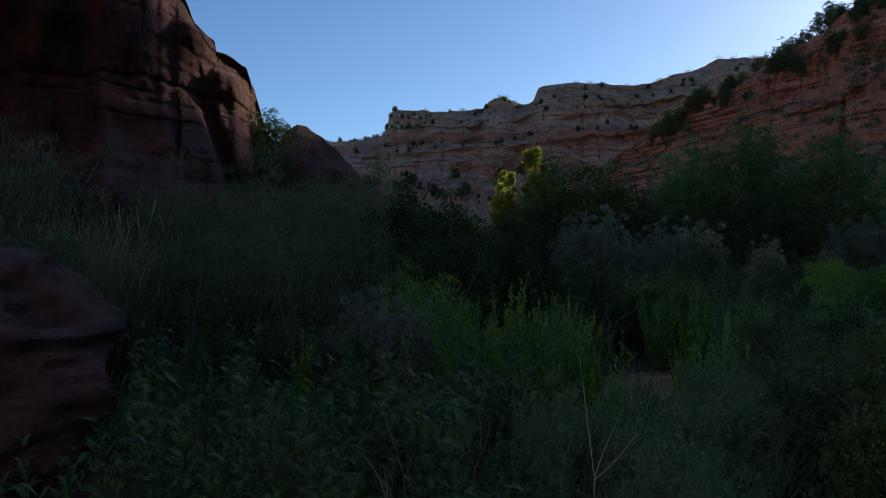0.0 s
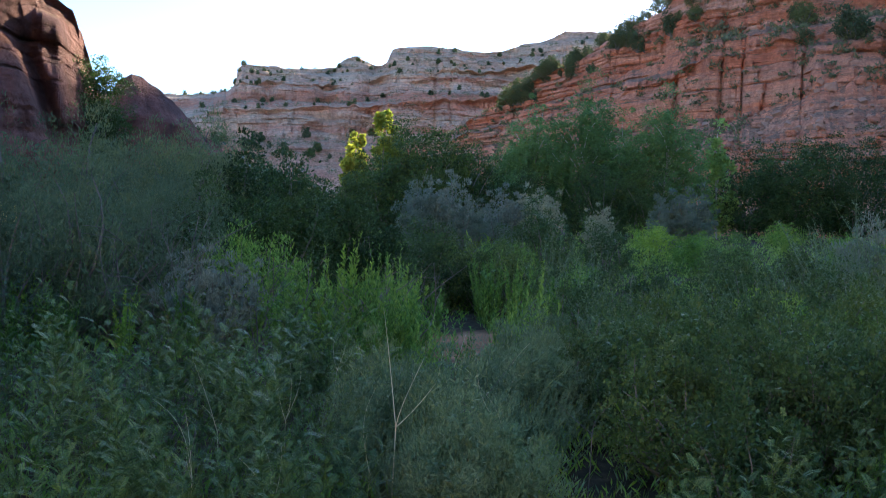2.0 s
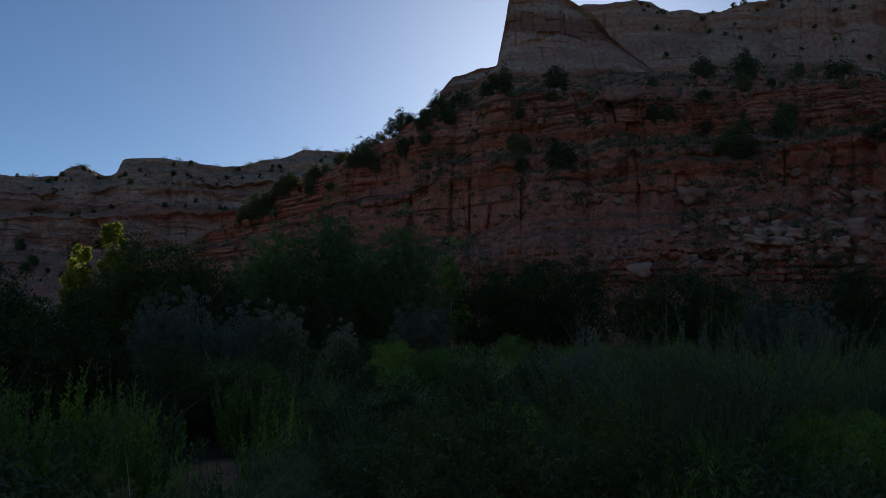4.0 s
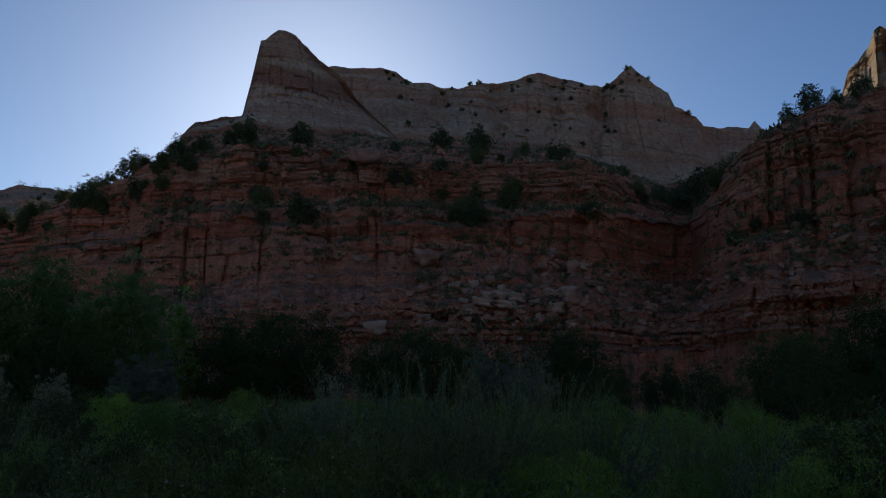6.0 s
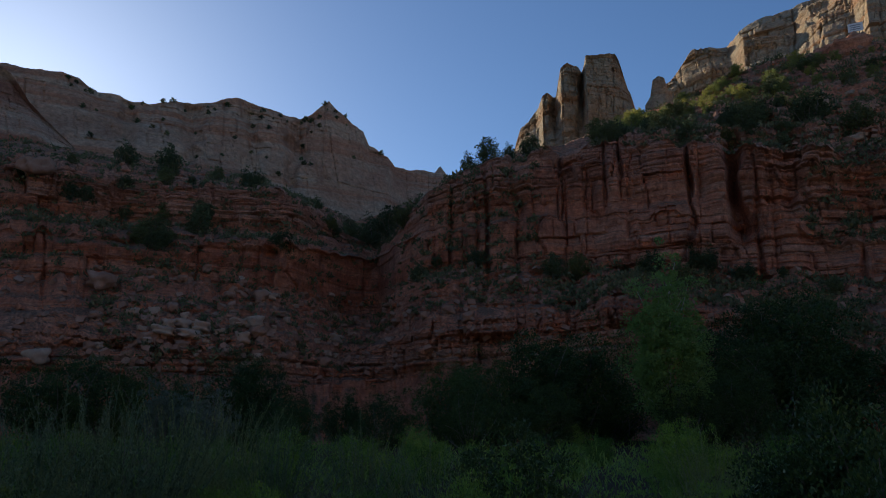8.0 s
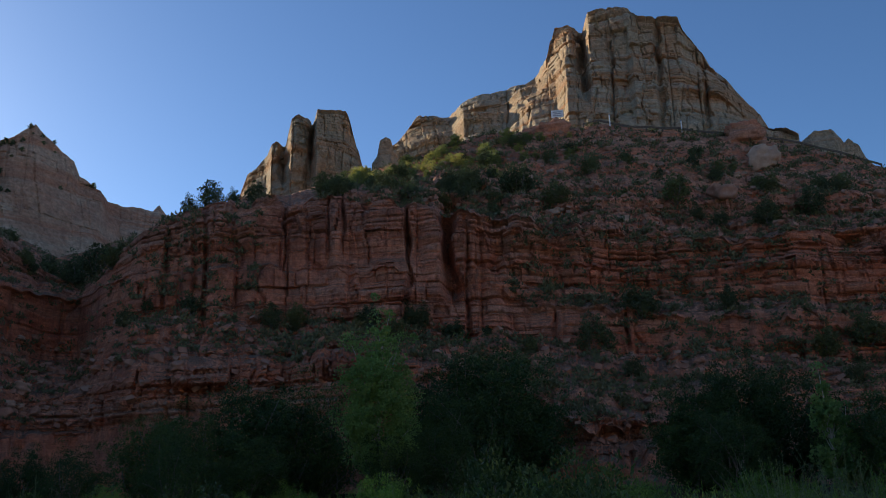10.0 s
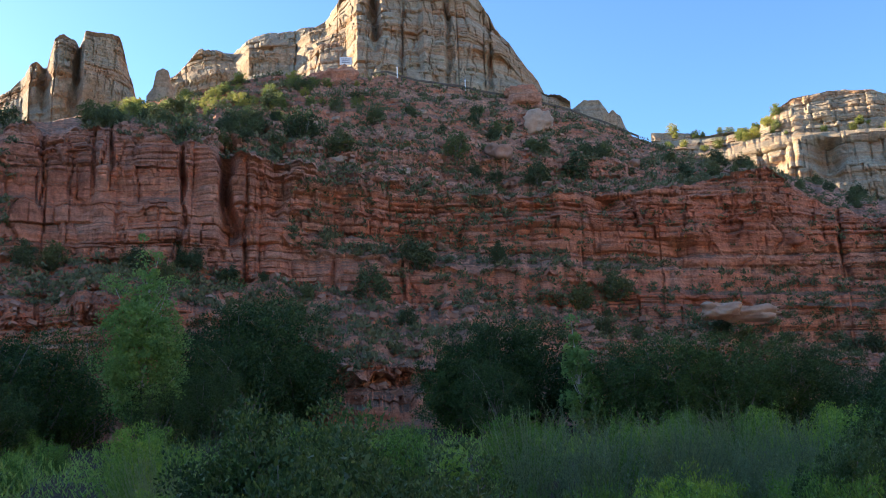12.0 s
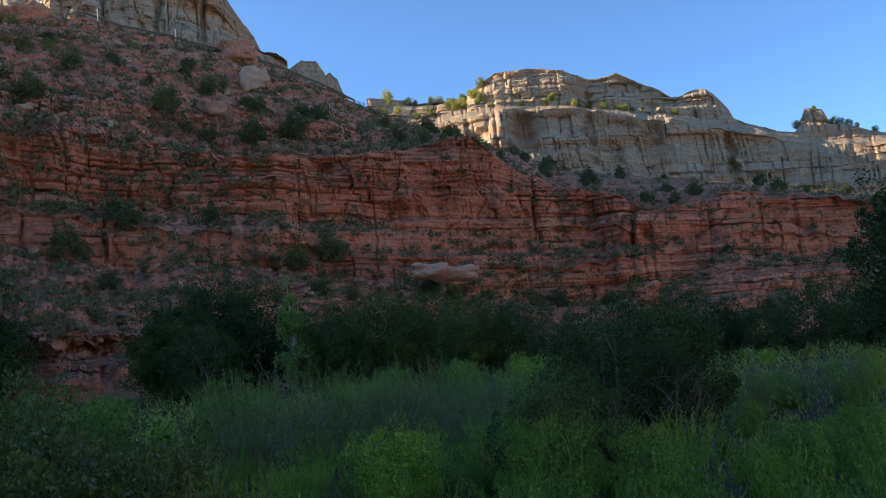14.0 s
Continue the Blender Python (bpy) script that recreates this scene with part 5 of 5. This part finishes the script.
spread_copies(SILVER, [(*xy(a, d), tall(e, d, 1.45), i) for i, (a, e, d) in enumerate([(37.6, 1.0, 12), (40.5, 0.9, 11), (43.0, 1.7, 10.6), (45.5, 2.1, 10.8), (48.2, 1.8, 11.5), (42, -2, 9.5), (46, -2, 9.5), (50.2, 1.6, 13), (53, 1.0, 14), (116.6, -1.0, 14.5), (118.5, -0.7, 15), (120.6, -0.5, 15), (123, -0.4, 14.5), (125.4, -0.7, 14), (127, -1.0, 13.5), (121.5, -2.2, 12.5), (124.5, -2.2, 12), (118, -2.4, 12), (18.5, -1.0, 15), (21.0, -2.5, 11),
    (15.8, -10.4, 4.8), (19.6, -11.5, 4.6), (17.0, -13.5, 4.1), (11.0, -9.8, 5.6), (11.4, -14.5, 3.8), (21.8, -8.4, 5.8), (138.5, -2.2, 16), (141, -2.0, 16.5), (143.5, -2.2, 17), (146.5, -1.4, 17), (24.5, -4.5, 8), (27.5, -4.0, 8.5), (33, -2.5, 10), (23, -6.0, 6.8), (62, 0.2, 14), (56.5, 0.6, 13), (66, -1.0, 10), (84, -0.8, 13), (90, -0.4, 14), (108, 0.3, 13), (111.5, 0.3, 14), (113.5, -0.8, 12)])], rng)
WHIPPY = [make_bush("silver_shrub", 95 + i, 1.4, 0.72, 90, 110, 0.062, 0.18, L_SAGE, "silvery green shrub with narrow leaves on whippy shoots", "silver shrubs", L_SAGE, low=0.02, upright=0.55, top=0.1, clump=0.2, shell=0.45) for i in range(2)]
spread_copies(WHIPPY, [(*xy(a, d), tall(e, d, 1.5), i) for i, (a, e, d) in enumerate([(12.8, -11.0, 4.9), (17.8, -9.2, 5.0), (14.2, -12.5, 4.2), (10.6, -11.0, 4.6), (9.0, -12.5, 4.3), (20.5, -9.4, 5.4), (16.6, -8.6, 6.2), (19.0, -7.4, 6.2), (15.2, -15.0, 3.7), (18.6, -15.0, 3.8), (8.4, -9.5, 5.4)])], rng)
WILLOW = [make_bush("willow_shrub", 101 + i, 2.3, 1.1, 150, 100, 0.058, 0.2, L_WILLOW, "tall feathery grey-green willow shrub", "willow shrubs", low=0.02, upright=0.8, top=0.1, clump=0.17, shell=0.55) for i in range(3)]
spread_copies(WILLOW, [(*xy(a, d), tall(e, d, 2.4), i) for i, (a, e, d) in enumerate([(-17.4, 3.2, 12), (-15, 2.6, 11.5), (-12.6, 3.0, 12.5), (-10.2, 3.4, 13.5), (-8, 3.6, 14.5), (-5.6, 3.6, 15.5), (-13.8, 0.5, 9.8), (-10.4, 0.6, 10), (-7.4, 0.8, 10.5), (-16.8, 0.2, 9.6), (-19.5, 2.0, 11.4), (-11.2, 4.2, 15.5), (-8.8, 4.6, 17), (-6.4, 4.4, 18), (-4.0, 3.4, 19), (-2.2, 3.2, 20), (-28.5, 4.5, 9.5), (-30.5, 5.5, 9.5)])], rng)
REED = [make_stalks("pale_grass_clump", 107, 60, 1.1, 0.5, 10, 0.32, 0.05, L_DRYGRASS, L_DRYGRASS, "tall pale seeding grass clump by the rock", "grass clumps", "grass", lean=0.5, start=0.3, out=0.35)]
spread_copies(REED, [(*xy(a, d), tall(e, d, 1.15), 0) for a, e, d in [(-24.6, 1.6, 10.5), (-23.2, 1.9, 10.8), (-21.8, 1.6, 11.2), (-22.6, 0.4, 9.6), (-25.6, 1.0, 10), (-20.6, 0.8, 11)]], rng)
BROAD = [make_bush("broadleaf_bush", 111 + i, 2.4, 1.2, 110, 130, 0.055, 0.55, L_DARK, "dense dark green broadleaf bush", "broadleaf bushes", low=0.03, top=0.3, clump=0.19) for i in range(2)]
spread_copies(BROAD, [(*xy(a, d), tall(e, d, 2.5), i) for i, (a, e, d) in enumerate([(-3.4, 2.8, 15), (-1.0, 3.2, 16), (1.4, 2.0, 15), (3.6, 1.2, 15), (-4.4, 0.6, 12.5), (0.2, 0.8, 13), (5.2, 0.4, 15), (131.2, 1.2, 14.5), (133.6, 2.2, 15), (136.4, 1.9, 15.5), (132.6, -0.6, 13), (135.4, -0.8, 13.5), (56, 0.4, 24)])], rng)
for a, e, d, k in ((-11.9, 4.4, 18.1, 0.6), (-11.4, 2.2, 18.0, 0.5), (-12.3, 2.4, 17.7, 0.56)):
    ledge_bush = copy_thing(BROAD[1], pose(*at(a, e, d), 0, 0, 40 * a))
    ledge_bush.scale = (k, k, k)
    tagged(ledge_bush, "dark green shrub growing beside the rock outcrop")
LOW = [make_bush("small_leaf_shrub", 116 + i, 1.2, 0.6, 110, 100, 0.032, 0.5, L_LOW, "mid-green small-leaved rounded shrub", "small-leaved shrubs", low=0.03, upright=0.4, top=0.2, clump=0.2) for i in range(2)]
spread_copies(LOW, [(*xy(a, d), tall(e, d, 1.25), i) for i, (a, e, d) in enumerate([(90.2, -1.6, 7.6), (92.2, -1.0, 7.4), (94.6, -1.4, 7.0), (96.4, -2.0, 6.4), (97.2, -2.6, 5.8), (100.2, -3.4, 6.0), (103, -3.6, 6.2), (98.6, -5.0, 5.2), (101.6, -5.2, 5.3), (10.4, -1.6, 13), (12.2, -2.2, 13.2), (14.0, -2.4, 13), (30.5, -1.4, 16), (16.2, -2.6, 12.6), (9.2, -1.0, 16), (34, -1.8, 13), (22, -0.8, 18), (17.5, 0.0, 19), (130.4, -2.8, 9.5), (127.6, -3.0, 9), (72, -1.6, 9), (38.5, -4.5, 7.4), (24.5, -7.5, 5.6), (27, -6.0, 6.4), (29.8, -6.5, 6.0), (32.6, -5.5, 6.6), (35.5, -6.0, 6.2), (29.6, -10, 4.7), (32, -9.5, 4.8), (35, -9.2, 4.9), (38, -8.6, 5.0), (41, -8.0, 5.2), (33.5, -13, 4.0), (44, -7, 5.6), (21.5, -4.2, 9.0), (26, -3.4, 9.6), (30, -3.0, 10.5), (36.5, -3.4, 9.2)])], rng)
RABBIT = [make_stalks("rabbitbrush", 141 + i, 46, 1.3, 0.7, 58, 0.09, 0.28, L_STALK, L_STALK, "bright green rounded brush with soft upright shoots", "rabbitbrush", "shrub", lean=0.4, start=0.12, out=0.7) for i in range(3)]
GREEN = [make_bush("green_brush", 151 + i, 1.1, 0.66, 80, 80, 0.045, 0.32, L_STALK, "fresh green rounded meadow shrub", "green meadow shrubs", L_STALK, low=0.02, upright=0.7, top=0.15, clump=0.2, shell=0.6) for i in range(3)]
STALK = [make_stalks("green_stalk_plant", 121 + i, 16, 1.2, 0.28, 70, 0.10, 0.27, L_STALK, L_STALK, "bright green upright leafy stalks", "stalk plants", lean=0.2, start=0.05, out=0.75) for i in range(4)]
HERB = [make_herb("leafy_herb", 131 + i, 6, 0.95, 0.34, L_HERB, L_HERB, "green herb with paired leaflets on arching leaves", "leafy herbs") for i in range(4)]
PATCH = (13.6, 10.2)


def open_soil(a, d):
    return abs(a - PATCH[0]) * 0.0175 * d < 0.55 and -2.4 < d - PATCH[1] < 1.0


rabbit_at, green_at = [], []
for _ in range(2200):
    a, d = rng.uniform(-4, 156), 8.0 * (48 / 8.0) ** rng.random()
    both = rabbit_at + green_at
    if not open_soil(a, d) and not (1 < a < 17 and d < 12.5) and all((x - xy(a, d)[0]) ** 2 + (y - xy(a, d)[1]) ** 2 > (0.055 * d + 0.15) ** 2 for x, y, _, _ in both):
        size = rng.choice((0.45, 0.6, 0.75, 0.9, 1.0)) * rng.uniform(0.9, 1.1)
        if a > 18 and d < 14:
            size = min(size, (1.5 - 0.078 * d) / 1.2)
        if a > 134:
            size = min(size, 0.55)
        if rng.random() < 0.5 and len(rabbit_at) < 130:
            rabbit_at.append((*xy(a, d), size, rng.randrange(3)))
        elif len(green_at) < 150:
            green_at.append((*xy(a, d), size * 1.05, rng.randrange(3)))
for _ in range(70):
    a, d = rng.uniform(96, 154), rng.uniform(5.6, 11.0)
    if not (90 < a < 105 and d < 8):
        rabbit_at.append((*xy(a, d), (1.5 - 0.085 * d) / 1.3 * rng.uniform(0.55, 0.85) * (0.85 if a > 134 else 1.0), rng.randrange(3)))
spread_copies(RABBIT, rabbit_at, rng)
spread_copies(GREEN, green_at, rng)
stalk_at, herb_at = [], []
for a, e, d in [(2.0, -2.6, 9.2), (4.4, -1.6, 9.4), (5.6, -2.4, 9.6), (7.2, -2.2, 9.8), (8.4, -2.4, 9.4), (3.0, -4.0, 8.4), (6.4, -3.6, 8.6), (8.0, -4.4, 8.2), (1.0, -4.6, 8.0), (9.8, -4.2, 8.8), (7.0, -5.6, 7.4), (4.6, -5.4, 7.4)]:
    stalk_at.append((*xy(a, d), tall(e, d, 1.3), rng.randrange(4)))
for _ in range(4000):
    a, d = rng.uniform(-34, 156), 3.2 * (13 / 3.2) ** rng.random()
    if open_soil(a, d) or (a < -21 and d > 5.0) or (24 < a < 29.5 and d < 5.2):
        continue
    x, y = xy(a, d)
    p = float(vnoise(np.array([x * 0.5]), np.array([y * 0.5]), np.array([2.0]))[0])
    if d < 8.0 and (a < 8 or (20 < a < 62 and p > -0.25)):
        if len(herb_at) < 210 and (a < -8 or a > 20 or d < 6.8):
            herb_at.append((x, y, rng.uniform(0.5, 1.0) * (1.0 if d > 4.4 else 0.75), rng.randrange(4)))
    elif len(stalk_at) < 295 and p > -0.6 and not (8 < a < 22 and d < 6) and not (94 < a < 106 and 4.4 < d < 7) and not (19 < a < 36 and d < 6.5):
        size = rng.uniform(0.5, 0.95) * min(1.0, 0.6 + 0.05 * d)
        if a > 22:
            size = min(size, max(0.36, (1.5 - 0.095 * d) / 1.25) * rng.uniform(0.8, 1.1))
        stalk_at.append((x, y, size, rng.randrange(4)))
spread_copies(STALK, stalk_at, rng)
spread_copies(HERB, herb_at, rng)


def meadow():
    """Grass and small forbs past counting, over the whole valley floor."""
    rs = np.random.RandomState(77)
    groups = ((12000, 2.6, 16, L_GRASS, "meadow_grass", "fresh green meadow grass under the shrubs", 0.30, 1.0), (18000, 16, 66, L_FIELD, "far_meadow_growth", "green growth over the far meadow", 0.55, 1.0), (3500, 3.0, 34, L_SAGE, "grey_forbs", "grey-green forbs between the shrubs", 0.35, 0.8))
    for count, d0, d1, mat, name, label, tallness, fine in groups:
        a = np.radians(rs.uniform(-42, 162, count))
        d = d0 * (d1 / d0) ** rs.rand(count)
        x, y = d * np.sin(a), d * np.cos(a)
        keep = ~((np.abs(np.degrees(a) - PATCH[0]) * 0.0175 * d < 0.45) & (d - PATCH[1] > -1.8) & (d - PATCH[1] < 0.8))
        rockside = ~((np.degrees(a) < -24) & (d > 4.8))
        x, y, d = (q[keep & rockside] for q in (x, y, d))
        lump = np.clip(0.62 + 0.75 * vnoise(x * 0.6, y * 0.6, 0 * x + 9), 0.12, 1.4)
        h = tallness * lump * (0.6 + 0.6 * rs.rand(len(x))) * (0.8 + 0.02 * np.minimum(d, 20))
        m = 6
        base = np.repeat(np.stack([x, y, ground_z(x, y)], -1), m, 0)
        hh = np.repeat(h, m)
        t = np.tile(np.linspace(0, 0.8, m), len(x))
        c = base + np.stack([0.06 * rs.normal(size=len(hh)), 0.06 * rs.normal(size=len(hh)), hh * t], -1)
        g = rs.uniform(0, 2 * math.pi, len(hh))
        dirv = unit(np.stack([0.6 * np.cos(g), 0.6 * np.sin(g), 0.4 + rs.rand(len(hh))], -1))
        side = unit(np.cross(dirv, rs.normal(size=dirv.shape)))
        v, f = leaves(c, dirv, side, np.maximum(hh * 0.3, 0.08), 0.006 + 0.0013 * np.repeat(d, m))
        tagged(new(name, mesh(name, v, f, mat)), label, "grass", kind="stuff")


meadow()


# ---- the road on the bench: rail, sign, marker posts ----
def road_things():
    r, z, az, seg = WALL

    def spot(a, sg=2.98):
        j = int(np.argmin(np.abs(az - a)))
        i = int(np.argmin(np.abs(seg[:, j] - sg)))
        return Vector((r[i, j] * math.sin(radians(a)), r[i, j] * math.cos(radians(a)), z[i, j]))

    def bar(a, b, w, h):
        bm = bmesh.new()
        d = (b - a)
        m = Matrix.Translation((a + b) / 2) @ d.to_track_quat("X", "Z").to_matrix().to_4x4() @ Matrix.Diagonal((d.length, w, h, 1))
        bmesh.ops.create_cube(bm, size=1, matrix=m)
        bmesh.ops.bevel(bm, geom=bm.edges[:], offset=min(w, h) * 0.15, segments=1, affect="EDGES")
        return bm

    def solid(name, bm, material, parent, label=""):
        me = bpy.data.meshes.new(name)
        bm.to_mesh(me)
        bm.free()
        me.materials.append(material)
        return part(name, me, parent, label)

    rail = new("guard_rail")
    tagged(rail, "low dark guard rail along the road edge", "guard rail")
    pts = [spot(a) for a in np.arange(97.0, 116.5, 1.1)]
    for p in pts:
        solid("post", bar(p - Vector((0, 0, 0.3)), p + Vector((0, 0, 0.75)), 0.2, 0.2), WOOD, rail)
    for a, b in zip(pts, pts[1:]):
        solid("beam", bar(a + Vector((0, 0, 0.62)), b + Vector((0, 0, 0.62)), 0.12, 0.32), WOOD, rail)
    for a in (98.9, 103.8):
        p = spot(a) + Vector((0, 0, 0.2))
        post = new("marker_post")
        tagged(post, "white roadside marker post", "marker post", "marker posts")
        solid("shaft", bar(p - Vector((0, 0, 0.5)), p + Vector((0, 0, 1.7)), 0.16, 0.16), WHITE, post)
        solid("cap", bar(p + Vector((0, 0, 1.7)), p + Vector((0, 0, 1.85)), 0.22, 0.22), SIGN_MARK, post)
    p = spot(95.2)
    sign = new("road_sign")
    tagged(sign, "white rectangular road sign on two posts", "road sign")
    side = Vector((math.cos(radians(95.2)), -math.sin(radians(95.2)), 0))
    for k in (-0.45, 0.45):
        solid("post", bar(p + side * k - Vector((0, 0, 0.4)), p + side * k + Vector((0, 0, 2.9)), 0.1, 0.1), WOOD, sign)
    front = Vector((-math.sin(radians(95.2)), -math.cos(radians(95.2)), 0))
    panel = solid("panel", bar(p - side * 0.95 + Vector((0, 0, 2.3)) + front * 0.08, p + side * 0.95 + Vector((0, 0, 2.3)) + front * 0.08, 0.05, 1.25), WHITE, sign)
    for dz, w in ((2.6, 0.7), (2.3, 0.6), (2.0, 0.65)):
        solid("print_bar", bar(p - side * w + Vector((0, 0, dz)) + front * 0.125, p + side * w + Vector((0, 0, dz)) + front * 0.125, 0.02, 0.13), SIGN_MARK, panel)


road_things()


# ---- dry stems in the foreground, dead twigs ----
def dry_stem(a, e, d, rise, forks, label, seed, thick=0.006, mat=None):
    rs = np.random.RandomState(seed)
    base = at(a, e, d)
    g = float(ground_z(np.array([base.x]), np.array([base.y]))[0])
    base = np.array([base.x, base.y, g - 0.02])
    out = np.array([math.cos(radians(a)), -math.sin(radians(a)), 0])
    top = base + np.array([0, 0, rise]) + out * rise * 0.04
    main = bend(base, base + (top - base) * 0.45, 8, rs, 0.04)
    root = new("dry_stalk")
    tagged(root, label, "dry stalk", "dry stalks")
    part("stem", mesh("stem", *tubes([main], [(thick, thick * 0.8)], 5), mat or DRY), root)
    for lean, length in forks:
        tip = main[-1] + np.array([0, 0, length]) + out * lean
        part("branch", mesh("branch", *tubes([bend(main[-1], tip, 9, rs, 0.12)], [(thick * 0.7, thick * 0.25)], 5), mat or DRY), root)


dry_stem(10.0, -20, 3.9, 1.1, [(-0.07, 0.58), (0.13, 0.34), (0.19, 0.22)], "forked pale dry stalk standing above the shrubs", 3, 0.0038)
dry_stem(5.2, -20, 3.3, 0.4, [(-0.06, 0.2)], "short pale dry stalk", 4, 0.004)
dry_stem(1.5, -20, 3.6, 0.5, [(-0.15, 0.25), (0.05, 0.3)], "thin reddish dry stalk", 5, 0.003)
dry_stem(14.6, -14, 4.4, 0.9, [(0.1, 0.4), (0.28, 0.35)], "thin dark dry stalk among the shrubs", 6, 0.003, TWIG)
dry_stem(12.0, -14, 5.2, 0.8, [(0.06, 0.5), (0.2, 0.45)], "thin pale dry stalk", 7, 0.003)


stem_rng = random.Random(23)
for _ in range(22):
    length = stem_rng.uniform(0.5, 1.0)
    dry_stem(stem_rng.uniform(-14, 24), -15, stem_rng.uniform(3.5, 6.5), length, [(stem_rng.uniform(-0.2, 0.2), stem_rng.uniform(0.15, 0.45)) for _ in range(stem_rng.randint(1, 3))], "thin dry stem among the near plants", stem_rng.randrange(900), stem_rng.uniform(0.0018, 0.0032), stem_rng.choice((DRY, TWIG, TWIG)))


def twig_tangle(a, e, d, size, seed, label):
    rs = np.random.RandomState(seed)
    b = at(a, 0, d)
    top = EYE + d * math.tan(radians(e))
    root = new("dead_branch_tangle")
    tagged(root, label, "dead branches", "dead branch tangles")
    for _ in range(16):
        s0 = np.array([b.x, b.y, 0.05]) + rs.normal(size=3) * size * 0.25 * np.array([1, 1, 0])
        s1 = s0 + np.array([rs.normal() * size * 0.7, rs.normal() * size * 0.7, top * rs.uniform(0.45, 1.0)])
        main = bend(s0, s1, 8, rs, 0.2)
        paths, rad = [main], [(0.009, 0.003)]
        for k in (3, 4, 5, 6):
            paths.append(bend(main[k], main[k] + rs.normal(size=3) * size * 0.3 + np.array([0, 0, 0.1]), 5, rs, 0.15))
            rad.append((0.004, 0.0015))
        part("dead_branch", mesh("dead_branch", *tubes(paths, rad, 4), TWIG), root)


twig_tangle(133.2, 2.2, 14.6, 0.7, 1, "bare grey dead branches through a dark bush")
twig_tangle(135.8, -2.2, 12.9, 0.8, 2, "grey dead branch tangle beside a bush")
twig_tangle(-6.6, -1.0, 9.6, 0.8, 3, "dry brown branches under the willow shrubs")
twig_tangle(-1.2, -3.2, 8.8, 0.6, 4, "grey dead twigs between green stalks")
twig_tangle(7.6, -3.6, 9.0, 0.5, 5, "pale dead twigs between green stalks")
twig_tangle(46.5, 0.0, 11.6, 0.7, 6, "dark dead twigs inside a grey shrub")
